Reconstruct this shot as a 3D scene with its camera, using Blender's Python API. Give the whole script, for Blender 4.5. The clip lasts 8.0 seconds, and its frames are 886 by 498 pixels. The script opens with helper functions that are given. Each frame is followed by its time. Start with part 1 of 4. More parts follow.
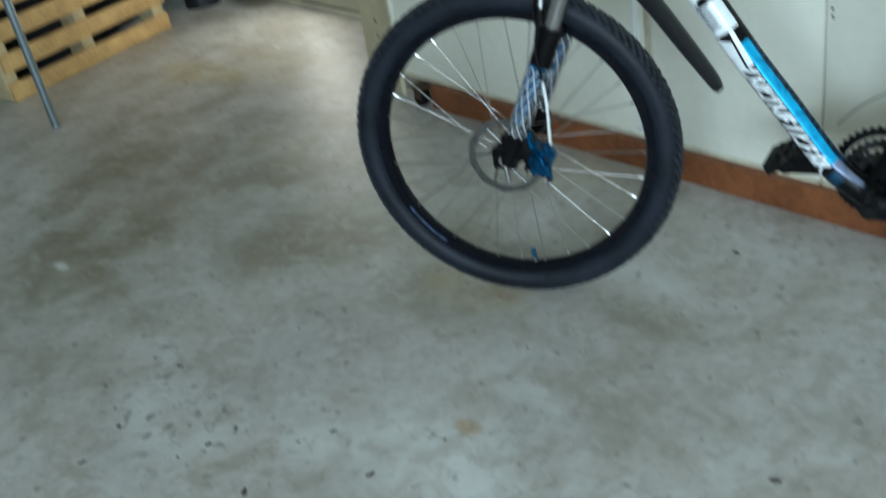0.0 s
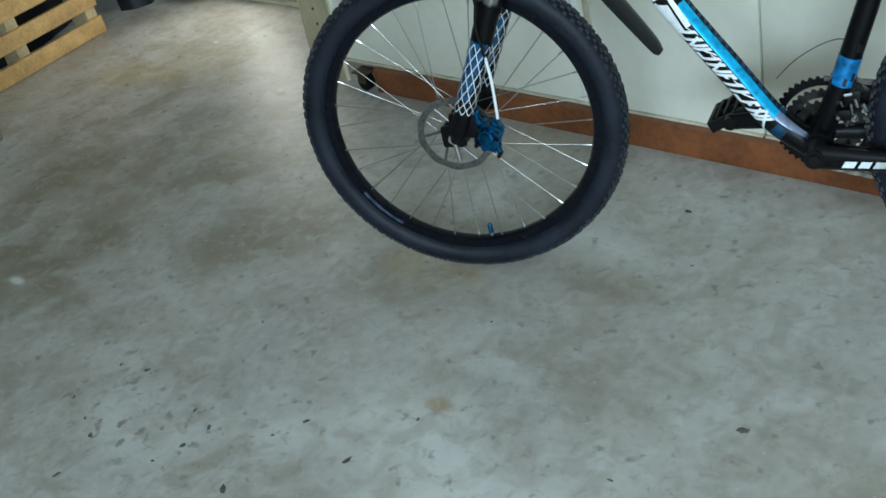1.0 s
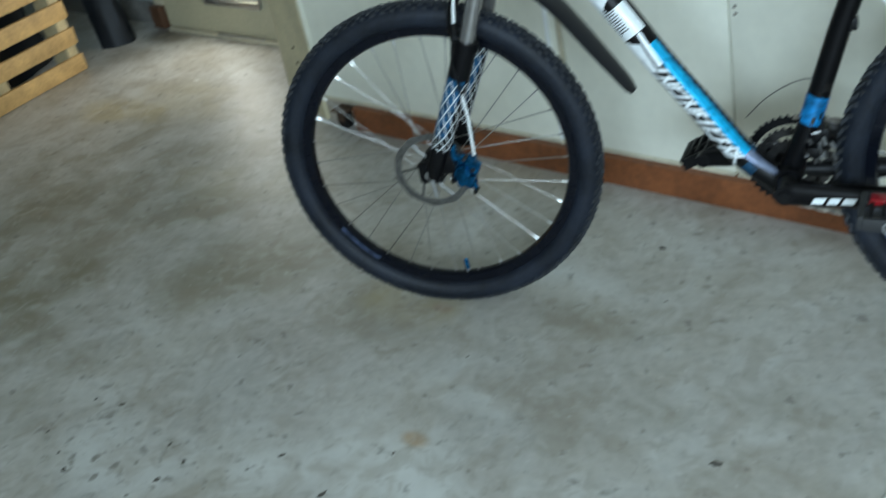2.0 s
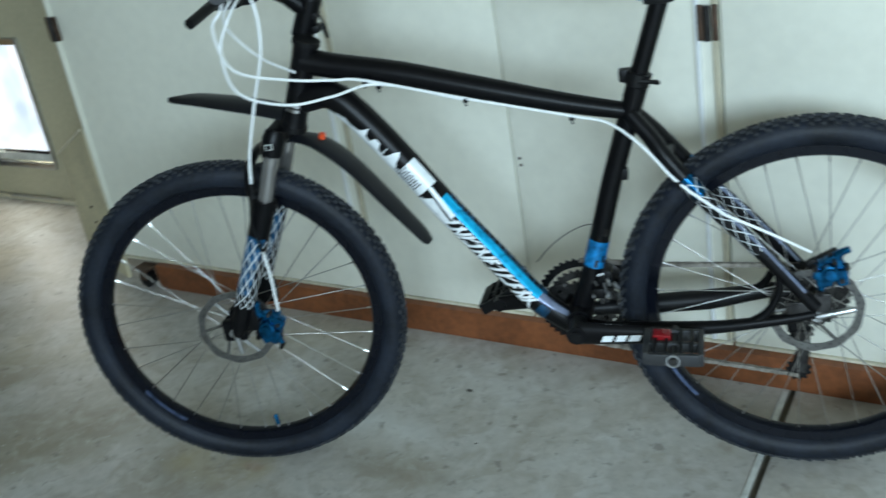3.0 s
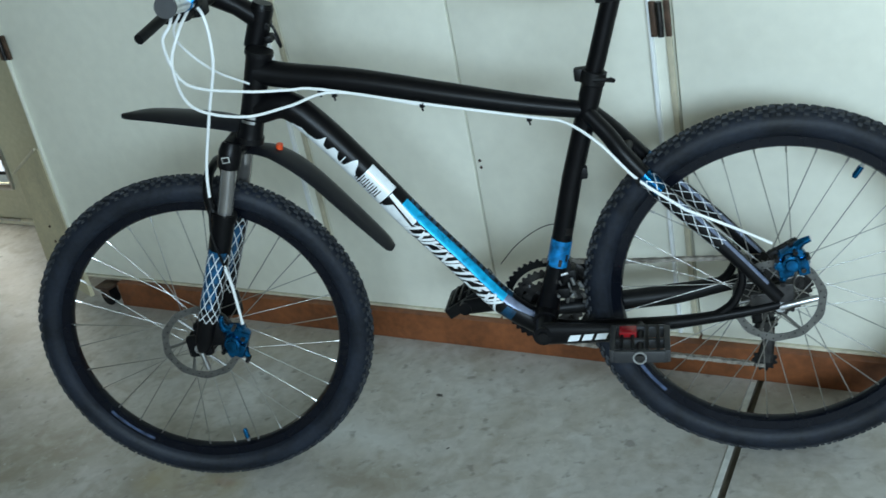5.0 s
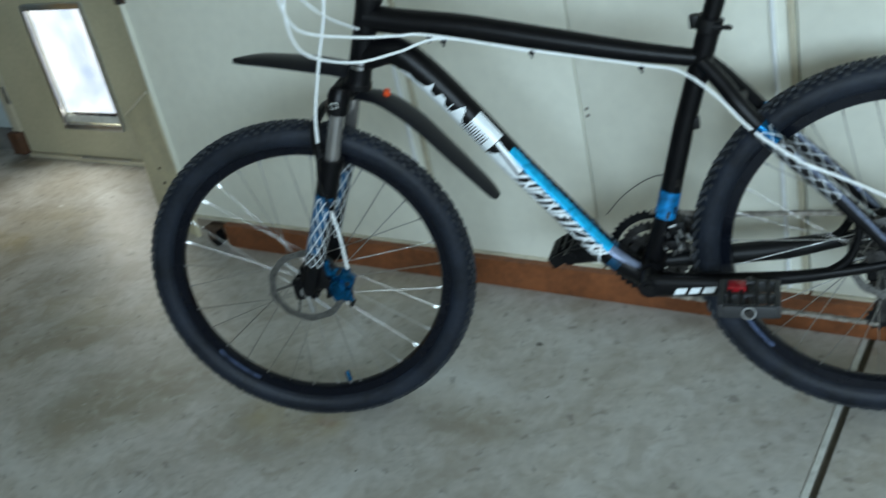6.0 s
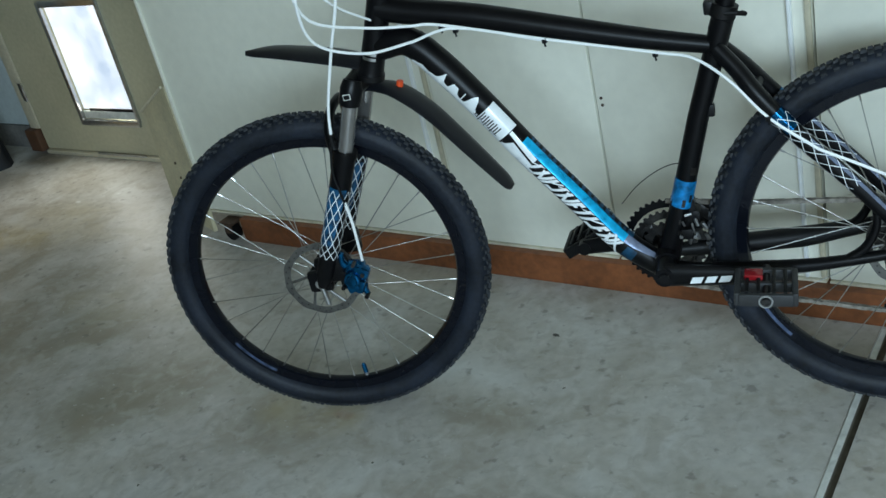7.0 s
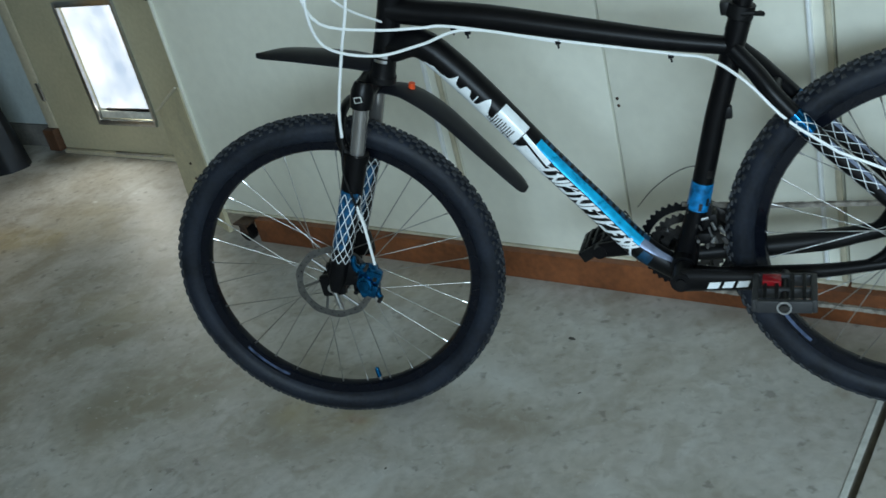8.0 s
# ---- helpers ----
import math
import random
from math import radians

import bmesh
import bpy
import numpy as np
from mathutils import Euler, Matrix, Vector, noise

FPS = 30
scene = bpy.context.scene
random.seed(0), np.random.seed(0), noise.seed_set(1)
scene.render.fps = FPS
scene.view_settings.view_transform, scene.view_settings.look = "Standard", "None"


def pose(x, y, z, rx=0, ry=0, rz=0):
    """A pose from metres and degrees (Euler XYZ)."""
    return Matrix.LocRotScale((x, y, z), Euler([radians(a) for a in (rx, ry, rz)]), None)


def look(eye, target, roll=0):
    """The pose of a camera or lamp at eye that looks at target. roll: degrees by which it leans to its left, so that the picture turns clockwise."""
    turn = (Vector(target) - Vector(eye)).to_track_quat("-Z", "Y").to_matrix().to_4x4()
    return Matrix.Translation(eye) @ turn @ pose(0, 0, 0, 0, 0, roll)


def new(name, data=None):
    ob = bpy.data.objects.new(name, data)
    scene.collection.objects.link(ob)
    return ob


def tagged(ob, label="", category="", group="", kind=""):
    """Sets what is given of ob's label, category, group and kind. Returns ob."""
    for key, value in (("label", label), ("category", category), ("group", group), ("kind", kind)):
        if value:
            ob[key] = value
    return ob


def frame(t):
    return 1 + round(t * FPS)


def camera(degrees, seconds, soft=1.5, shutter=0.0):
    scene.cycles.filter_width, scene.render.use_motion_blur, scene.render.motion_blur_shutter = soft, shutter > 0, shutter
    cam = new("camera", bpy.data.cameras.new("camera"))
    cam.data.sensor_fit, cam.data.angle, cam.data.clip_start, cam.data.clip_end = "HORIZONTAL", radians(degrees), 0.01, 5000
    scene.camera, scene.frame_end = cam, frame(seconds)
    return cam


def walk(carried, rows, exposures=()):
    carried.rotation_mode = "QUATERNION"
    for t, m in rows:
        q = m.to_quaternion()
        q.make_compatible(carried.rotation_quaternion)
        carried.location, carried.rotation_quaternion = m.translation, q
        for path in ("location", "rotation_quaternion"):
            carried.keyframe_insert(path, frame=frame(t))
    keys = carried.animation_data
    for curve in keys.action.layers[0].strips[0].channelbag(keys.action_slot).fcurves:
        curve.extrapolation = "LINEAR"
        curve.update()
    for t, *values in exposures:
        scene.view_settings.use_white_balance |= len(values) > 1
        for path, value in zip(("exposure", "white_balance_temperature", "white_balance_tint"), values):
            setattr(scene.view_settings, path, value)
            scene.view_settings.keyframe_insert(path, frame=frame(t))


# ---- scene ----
cam = camera(45.15, 8.0, soft=1.5, shutter=0.9)
PATH = [
    (0.0, pose(1.390, -1.875, 1.271, 58.66, 8.97, 46.36)),
    (0.2, pose(1.380, -1.878, 1.272, 56.94, 9.04, 45.23)),
    (0.5, pose(1.385, -1.866, 1.280, 55.98, 10.46, 43.73)),
    (1.0, pose(1.397, -1.883, 1.279, 56.78, 11.73, 41.80)),
    (1.2, pose(1.397, -1.886, 1.279, 57.20, 11.76, 42.01)),
    (2.3, pose(1.427, -1.898, 1.268, 61.25, 9.82, 39.31)),
    (2.5, pose(1.432, -1.900, 1.264, 63.35, 9.17, 36.95)),
    (2.7, pose(1.432, -1.880, 1.288, 64.14, 9.07, 34.56)),
    (3.0, pose(1.447, -1.892, 1.301, 64.71, 8.99, 30.74)),
    (3.5, pose(1.445, -1.877, 1.312, 64.37, 9.70, 29.06)),
    (4.0, pose(1.461, -1.871, 1.310, 64.05, 9.98, 27.29)),
    (4.2, pose(1.451, -1.885, 1.301, 64.40, 9.77, 27.28)),
    (5.3, pose(1.447, -1.879, 1.302, 64.13, 10.52, 28.67)),
    (5.5, pose(1.441, -1.887, 1.307, 63.79, 10.36, 29.49)),
    (5.8, pose(1.437, -1.879, 1.311, 63.05, 11.23, 31.17)),
    (6.0, pose(1.430, -1.885, 1.306, 62.49, 11.61, 33.22)),
    (6.5, pose(1.430, -1.888, 1.301, 62.18, 11.95, 34.13)),
    (7.0, pose(1.433, -1.880, 1.297, 62.31, 12.50, 33.87)),
    (7.5, pose(1.431, -1.867, 1.298, 61.98, 12.98, 34.01)),
    (8.0, pose(1.429, -1.846, 1.297, 62.25, 13.10, 34.87)),
]
walk(cam, PATH, exposures=((0.0, 0.05), (1.2, 0.05), (2.5, 0.0), (3.5, -0.05), (5.5, -0.12), (6.5, -0.2), (8.0, -0.32)))

# ---- light ----
world = bpy.data.worlds.new("daylight")
scene.world = world
world.use_nodes = True
wn = world.node_tree.nodes
sky = wn.new("ShaderNodeTexSky")
sky.sky_type = "NISHITA"
sky.sun_disc = False
sky.sun_elevation = radians(38)
sky.sun_rotation = radians(200)
wn["Background"].inputs[1].default_value = 0.12
world.node_tree.links.new(sky.outputs[0], wn["Background"].inputs[0])


def area_lamp(name, m, w, h, watts, color):
    lamp = bpy.data.lights.new(name, "AREA")
    lamp.shape, lamp.size, lamp.size_y, lamp.energy, lamp.color = "RECTANGLE", w, h, watts, color
    ob = new(name, lamp)
    ob.matrix_world = m
    return ob


# skylight that comes in through the open garage doorway, and through the pet door
area_lamp("doorway_skylight", look((3.00, -3.92, 1.72), (0.5, 0.0, 0.45)), 2.3, 0.80, 186, (0.650, 0.880, 1.05))
area_lamp("pet_flap_skylight", look((-1.965, 0.395, 0.385), (-1.86, -0.60, 0.16)), 0.30, 0.42, 3.3, (0.98, 0.97, 0.84))

# ---- materials ----


def material(name, color, rough=0.5, metal=0.0, vary=0.12, scale=6.0, fine=60.0, bump=0.0, coat=0.0, second=None, spec=0.5):
    """Procedural surface: base colour broken up by two scales of noise, with fine relief."""
    m = bpy.data.materials.new(name)
    m.use_nodes = True
    n, l = m.node_tree.nodes, m.node_tree.links
    b = n["Principled BSDF"]
    b.inputs["Metallic"].default_value = metal
    b.inputs["Coat Weight"].default_value = coat
    b.inputs["Specular IOR Level"].default_value = spec
    tc = n.new("ShaderNodeTexCoord")
    big, small = n.new("ShaderNodeTexNoise"), n.new("ShaderNodeTexNoise")
    big.inputs["Scale"].default_value, big.inputs["Detail"].default_value = scale, 4
    small.inputs["Scale"].default_value, small.inputs["Detail"].default_value = fine, 3
    for t in (big, small):
        l.new(tc.outputs["Object"], t.inputs["Vector"])
    add = n.new("ShaderNodeMath")
    add.operation = "MULTIPLY_ADD"
    l.new(small.outputs[0], add.inputs[0])
    add.inputs[1].default_value = 0.4
    half = n.new("ShaderNodeMath")
    half.operation = "MULTIPLY"
    half.inputs[1].default_value = 0.6
    l.new(big.outputs[0], half.inputs[0])
    l.new(half.outputs[0], add.inputs[2])
    ramp = n.new("ShaderNodeValToRGB")
    c2 = second or tuple(c * (1 - 2.2 * vary) for c in color)
    c1 = color if second else tuple(min(1, c * (1 + 1.4 * vary)) for c in color)
    ramp.color_ramp.elements[0].position, ramp.color_ramp.elements[1].position = 0.32, 0.68
    ramp.color_ramp.elements[0].color, ramp.color_ramp.elements[1].color = (*c2, 1), (*c1, 1)
    l.new(add.outputs[0], ramp.inputs[0])
    l.new(ramp.outputs[0], b.inputs["Base Color"])
    rr = n.new("ShaderNodeMapRange")
    rr.inputs["To Min"].default_value, rr.inputs["To Max"].default_value = rough * 0.85, min(1, rough * 1.15)
    l.new(add.outputs[0], rr.inputs["Value"])
    l.new(rr.outputs[0], b.inputs["Roughness"])
    if bump:
        bp = n.new("ShaderNodeBump")
        bp.inputs["Strength"].default_value, bp.inputs["Distance"].default_value = bump, 0.004
        l.new(small.outputs[0], bp.inputs["Height"])
        l.new(bp.outputs[0], b.inputs["Normal"])
    return m


def concrete_material():
    """Old garage slab: grey and tan blotches, pale scrapes, pits and drops."""
    m = material("concrete", (0.47, 0.455, 0.42), 0.46, vary=0.12, scale=2.2, fine=45, bump=0.15)
    n, l = m.node_tree.nodes, m.node_tree.links
    b = n["Principled BSDF"]
    tc = n["Texture Coordinate"]
    base = b.inputs["Base Color"].links[0].from_socket

    def noise_mask(scale, lo, hi, detail=4, dist=0.0):
        t = n.new("ShaderNodeTexNoise")
        t.inputs["Scale"].default_value, t.inputs["Detail"].default_value = scale, detail
        t.inputs["Distortion"].default_value = dist
        l.new(tc.outputs["Object"], t.inputs["Vector"])
        r = n.new("ShaderNodeMapRange")
        r.inputs["From Min"].default_value, r.inputs["From Max"].default_value = lo, hi
        l.new(t.outputs[0], r.inputs["Value"])
        return r.outputs[0]

    def mix(a, mask, color, amount):
        k = n.new("ShaderNodeMath")
        k.operation = "MULTIPLY"
        k.inputs[1].default_value = amount
        l.new(mask, k.inputs[0])
        x = n.new("ShaderNodeMix")
        x.data_type = "RGBA"
        l.new(k.outputs[0], x.inputs["Factor"])
        l.new(a, x.inputs["A"])
        x.inputs["B"].default_value = (*color, 1)
        return x.outputs["Result"]

    warp = n.new("ShaderNodeTexNoise")
    warp.inputs["Scale"].default_value, warp.inputs["Detail"].default_value = 3.2, 6
    l.new(tc.outputs["Object"], warp.inputs["Vector"])

    def stain_or_shade(cx, cy, rx, ry, ragged=1.0):
        """A patch of colour with a ragged outline round (cx, cy), for stains and painted shade."""
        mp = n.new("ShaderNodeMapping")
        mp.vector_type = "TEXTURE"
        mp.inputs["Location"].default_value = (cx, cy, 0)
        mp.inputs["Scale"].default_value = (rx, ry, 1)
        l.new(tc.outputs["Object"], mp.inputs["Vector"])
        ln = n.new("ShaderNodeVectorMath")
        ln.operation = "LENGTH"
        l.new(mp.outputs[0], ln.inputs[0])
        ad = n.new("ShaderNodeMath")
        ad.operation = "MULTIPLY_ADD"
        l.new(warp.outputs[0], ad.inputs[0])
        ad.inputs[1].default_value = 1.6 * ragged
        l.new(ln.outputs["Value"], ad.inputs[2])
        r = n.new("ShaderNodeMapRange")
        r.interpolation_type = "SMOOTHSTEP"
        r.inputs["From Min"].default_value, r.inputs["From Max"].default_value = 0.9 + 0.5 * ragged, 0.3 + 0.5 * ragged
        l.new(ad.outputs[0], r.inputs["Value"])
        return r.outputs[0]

    base = mix(base, noise_mask(1.5, 0.46, 0.70, 5, 0.6), (0.33, 0.285, 0.205), 0.30)
    # brown stains; the broad left ones are deepened to stand in for dimmer light
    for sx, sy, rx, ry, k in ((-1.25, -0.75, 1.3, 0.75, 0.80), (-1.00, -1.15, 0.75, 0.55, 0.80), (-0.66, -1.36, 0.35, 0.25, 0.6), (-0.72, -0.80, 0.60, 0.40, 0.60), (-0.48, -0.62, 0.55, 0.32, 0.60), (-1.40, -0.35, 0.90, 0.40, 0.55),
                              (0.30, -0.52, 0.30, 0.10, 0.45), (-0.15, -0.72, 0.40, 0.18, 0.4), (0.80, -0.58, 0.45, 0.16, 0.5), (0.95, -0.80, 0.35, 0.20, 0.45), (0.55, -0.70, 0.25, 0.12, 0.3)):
        base = mix(base, stain_or_shade(sx, sy, rx, ry), (0.20, 0.175, 0.115), k)
    for sx, sy, rx, ry, k in ((-1.95, -0.22, 0.5, 0.25, 0.6), (-1.7, -0.05, 0.7, 0.35, 0.4), (-0.2, -0.1, 0.8, 0.3, 0.3), (-0.05, -0.62, 0.35, 0.16, 0.5), (-1.1, -0.4, 0.6, 0.25, 0.35)):
        base = mix(base, stain_or_shade(sx, sy, rx, ry), (0.43, 0.35, 0.18), k)
    # pale scrapes; the broad front one also stands in for brighter light there
    for sx, sy, rx, ry, k in ((0.28, -0.82, 0.30, 0.10, 0.75), (0.15, -1.12, 0.8, 0.38, 0.75), (0.65, -0.80, 0.4, 0.20, 0.3), (-1.07, -1.155, 0.06, 0.025, 0.9), (-0.25, -1.30, 0.4, 0.22, 0.5), (0.12, -0.40, 0.35, 0.12, 0.4),
                              # the last of these pales the floor before the pet flap
                              (-1.83, 0.075, 0.035, 0.02, 0.9), (0.45, -1.05, 0.35, 0.14, 0.4), (-1.70, 0.16, 0.030, 0.02, 0.9), (-1.75, 0.18, 0.45, 0.22, 0.6)):
        base = mix(base, stain_or_shade(sx, sy, rx, ry), (0.68, 0.69, 0.67), k)
    # dirt at the jamb, with threshold and bag shade painted as dark patches
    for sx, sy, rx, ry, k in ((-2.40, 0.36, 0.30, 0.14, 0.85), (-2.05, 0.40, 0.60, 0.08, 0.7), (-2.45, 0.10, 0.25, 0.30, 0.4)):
        base = mix(base, stain_or_shade(sx, sy, rx, ry, 0.6), (0.10, 0.088, 0.066), k)
    base = mix(base, noise_mask(6.5, 0.50, 0.565, 8, 0.5), (0.60, 0.605, 0.595), 0.17)
    base = mix(base, noise_mask(8.5, 0.565, 0.62, 8, 0.7), (0.26, 0.225, 0.17), 0.28)
    base = mix(base, stain_or_shade(0.21, -0.965, 0.05, 0.03, 0.6), (0.42, 0.24, 0.09), 0.7)
    base = mix(base, stain_or_shade(-0.02, -0.62, 0.05, 0.03, 0.6), (0.36, 0.20, 0.10), 0.5)
    base = mix(base, noise_mask(4.6, 0.50, 0.70, 7, 0.8), (0.27, 0.225, 0.155), 0.32)
    base = mix(base, noise_mask(5.7, 0.53, 0.70, 6, 1.0), (0.62, 0.62, 0.60), 0.26)
    base = mix(base, noise_mask(11, 0.50, 0.68, 6, 0.9), (0.28, 0.235, 0.175), 0.42)
    base = mix(base, noise_mask(17, 0.52, 0.66, 6, 1.1), (0.64, 0.64, 0.62), 0.20)
    base = mix(base, noise_mask(36, 0.56, 0.68, 5, 0.6), (0.24, 0.21, 0.17), 0.30)
    base = mix(base, noise_mask(3.1, 0.55, 0.75, 6, 0.4), (0.24, 0.205, 0.15), 0.28)
    base = mix(base, noise_mask(26, 0.63, 0.71, 3), (0.15, 0.135, 0.115), 0.55)
    base = mix(base, noise_mask(60, 0.68, 0.74, 2), (0.62, 0.62, 0.60), 0.35)
    # a field of faint old splashes
    both = n.new("ShaderNodeMath")
    both.operation = "MULTIPLY"
    l.new(noise_mask(30, 0.585, 0.66, 4, 0.3), both.inputs[0])
    l.new(stain_or_shade(-0.22, -1.27, 0.62, 0.36), both.inputs[1])
    base = mix(base, both.outputs[0], (0.15, 0.135, 0.11), 0.75)
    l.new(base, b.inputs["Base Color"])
    return m


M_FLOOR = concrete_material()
M_DOORPAINT = material("aged_cream_paint", (0.82, 0.81, 0.70), 0.36, vary=0.035, scale=1.6, fine=30, bump=0.04)
M_EDGE = material("beige_edge_paint", (0.55, 0.50, 0.37), 0.5, vary=0.1, scale=6)
M_RAIL = material("worn_cream_edge", (0.66, 0.61, 0.47), 0.5, vary=0.14, scale=9)
M_KICK = material("red_brown_wood", (0.215, 0.070, 0.024), 0.5, vary=0.22, scale=9, fine=70, bump=0.2)
M_TANDOOR = material("tan_door_paint", (0.47, 0.435, 0.30), 0.45, vary=0.08, scale=3)
M_PLY = material("plywood", (0.56, 0.50, 0.33), 0.55, vary=0.12, scale=7, fine=80, bump=0.1)
M_WALLBLUE = material("pale_blue_wall", (0.50, 0.56, 0.56), 0.6, vary=0.07, scale=3)
M_WALL = material("tan_board", (0.47, 0.42, 0.33), 0.7, vary=0.08, scale=2)
M_PALLET = material("pallet_pine", (0.56, 0.34, 0.13), 0.6, vary=0.18, scale=12, fine=90, bump=0.2)
M_PALLETEND = material("pallet_block", (0.58, 0.46, 0.26), 0.6, vary=0.15, scale=14, fine=90, bump=0.2)
M_GALV = material("galvanised_steel", (0.26, 0.31, 0.33), 0.42, metal=0.8, vary=0.1, scale=20)
M_BLACKBAG = material("black_plastic", (0.008, 0.010, 0.013), 0.5, vary=0.15, scale=10, spec=0.3)
M_RUBBER = material("tyre_rubber", (0.0105, 0.0140, 0.0220), 0.55, vary=0.35, scale=14, fine=120, bump=0.15, spec=0.26)
M_TREAD = material("dusty_tread", (0.033, 0.036, 0.041), 0.75, vary=0.3, scale=30, fine=140, bump=0.2, spec=0.3)
M_RIM = material("black_rim", (0.0035, 0.0045, 0.008), 0.24, vary=0.1, scale=20, coat=0.05, spec=0.15)
M_BLACK = material("satin_black_paint", (0.0028, 0.0028, 0.0036), 0.36, vary=0.15, scale=20, spec=0.18)
M_MATTBLACK = material("black_plastic_part", (0.0045, 0.0045, 0.005), 0.45, vary=0.15, scale=25, spec=0.2)
M_GUARD = material("mudguard_plastic", (0.007, 0.0075, 0.010), 0.36, vary=0.12, scale=15, spec=0.3)
M_WHITE = material("white_housing", (0.86, 0.88, 0.88), 0.35, vary=0.02, scale=30)
M_DECALW = material("white_decal", (0.80, 0.84, 0.86), 0.28, vary=0.05, scale=40, coat=0.5)
M_BLUE = material("blue_decal", (0.005, 0.44, 0.84), 0.28, metal=0.25, vary=0.22, scale=45, coat=0.15, bump=0.2, spec=0.25)
M_FORKBLUE = material("fork_blue_film", (0.003, 0.085, 0.20), 0.3, metal=0.3, vary=0.35, scale=60)
M_BLUEBAND = material("mid_blue_film", (0.003, 0.20, 0.50), 0.32, metal=0.2, vary=0.3, scale=60)
M_BLUEANO = material("blue_anodised", (0.003, 0.095, 0.23), 0.17, metal=0.85, vary=0.25, scale=60)
M_BLUEDARK = material("dark_blue_film", (0.003, 0.05, 0.11), 0.3, metal=0.3, vary=0.2, scale=60)
M_STEEL = material("bright_steel", (0.50, 0.51, 0.52), 0.3, metal=1.0, vary=0.08, scale=40)
M_DARKSTEEL = material("dark_steel", (0.055, 0.053, 0.052), 0.38, metal=0.9, vary=0.2, scale=60)
M_STANCHION = material("grey_stanchion", (0.30, 0.29, 0.28), 0.14, metal=0.7, vary=0.05, scale=20)
M_CHAIN = material("oily_chain", (0.34, 0.31, 0.27), 0.45, metal=0.8, vary=0.3, scale=90)
M_RED = material("red_reflector", (0.26, 0.008, 0.012), 0.2, vary=0.05, scale=30)
M_ORANGE = material("orange_plug", (0.75, 0.075, 0.012), 0.45, vary=0.05, scale=30)
M_PEDAL = material("grey_plastic", (0.022, 0.023, 0.025), 0.5, vary=0.15, scale=40)
M_JOINT = material("joint_strip", (0.60, 0.61, 0.57), 0.6, vary=0.15, scale=14)
M_JOINTDARK = material("joint_gap", (0.10, 0.085, 0.06), 0.8, vary=0.2, scale=14)
M_SPOKE = material("spoke_steel", (0.46, 0.455, 0.44), 0.3, metal=1.0, vary=0.08, scale=40)
M_SHEEN = material("lilac_sheen", (0.27, 0.32, 0.46), 0.26, metal=0.55, vary=0.15, scale=60)
M_RIMGLINT = material("rim_glint", (0.075, 0.105, 0.19), 0.18, metal=0.4, vary=0.3, scale=70)
M_SPOT = material("dark_drip", (0.115, 0.105, 0.09), 0.7, vary=0.25, scale=40)
M_DARKWOOD = material("dark_scuffed_wood", (0.10, 0.045, 0.022), 0.6, vary=0.2, scale=20)
M_FOOTING = material("dirty_footing", (0.17, 0.16, 0.145), 0.8, vary=0.2, scale=9)
M_RUST = material("rusted_steel", (0.10, 0.06, 0.04), 0.6, metal=0.4, vary=0.3, scale=30)

# ---- mesh helpers ----


def link_mesh(name, bm, mat, parent=None, label="", smooth=True):
    bmesh.ops.recalc_face_normals(bm, faces=bm.faces)
    me = bpy.data.meshes.new(name)
    bm.to_mesh(me)
    bm.free()
    if smooth:
        for p in me.polygons:
            p.use_smooth = True
        me.set_sharp_from_angle(angle=radians(38))
    for m in (mat if isinstance(mat, (list, tuple)) else [mat]):
        me.materials.append(m)
    ob = new(name, me)
    if parent:
        ob.parent = parent
    if label:
        tagged(ob, label)
    return ob


part = link_mesh


def empty(name, m=None):
    ob = new(name)
    if m is not None:
        ob.matrix_world = m
    return ob


def box(bm, c, s, m=None, bevel=0.0, mat=0):
    """Box with centre c and size s, moved by m, with rounded edges."""
    r = bmesh.ops.create_cube(bm, size=1, matrix=Matrix.Translation(c) @ Matrix.Diagonal((*s, 1)))
    vs = r["verts"]
    fs = list({f for v in vs for f in v.link_faces})
    if bevel:
        es = list({e for v in vs for e in v.link_edges})
        rb = bmesh.ops.bevel(bm, geom=es, offset=min(bevel, 0.45 * min(s)), segments=2, affect="EDGES", profile=0.6)
        vs = list({v for f in rb["faces"] for v in f.verts} | {v for v in vs if v.is_valid})
        fs = list({f for v in vs for f in v.link_faces})
    for f in fs:
        f.material_index = mat
    if m is not None:
        bmesh.ops.transform(bm, matrix=m, verts=vs)
    return vs


def frames_of(path):
    """Along a path: points, tangents, the side that faces local -y, and the third axis."""
    P = [Vector(p) for p in path]
    out = []
    for i, p in enumerate(P):
        t = (P[min(i + 1, len(P) - 1)] - P[max(i - 1, 0)]).normalized()
        ref = Vector((0, -1, 0))
        if abs(t.dot(ref)) > 0.92:
            ref = Vector((0, 0, 1)) if out == [] else out[-1][2]
        a = (ref - t * t.dot(ref)).normalized()
        out.append((p, t, a, t.cross(a)))
    return out


def spline(pts, n=24):
    """Catmull-Rom through the points."""
    P = [Vector(p) for p in pts]
    P = [2 * P[0] - P[1]] + P + [2 * P[-1] - P[-2]]
    out = []
    k = len(P) - 3
    for i in range(n + 1):
        u = min(i / n * k, k - 1e-6)
        j, f = int(u), u - int(u)
        a, b, c, d = P[j:j + 4]
        out.append(0.5 * (2 * b + (c - a) * f + (2 * a - 5 * b + 4 * c - d) * f * f + (3 * b - 3 * c + d - a) * f ** 3))
    return out


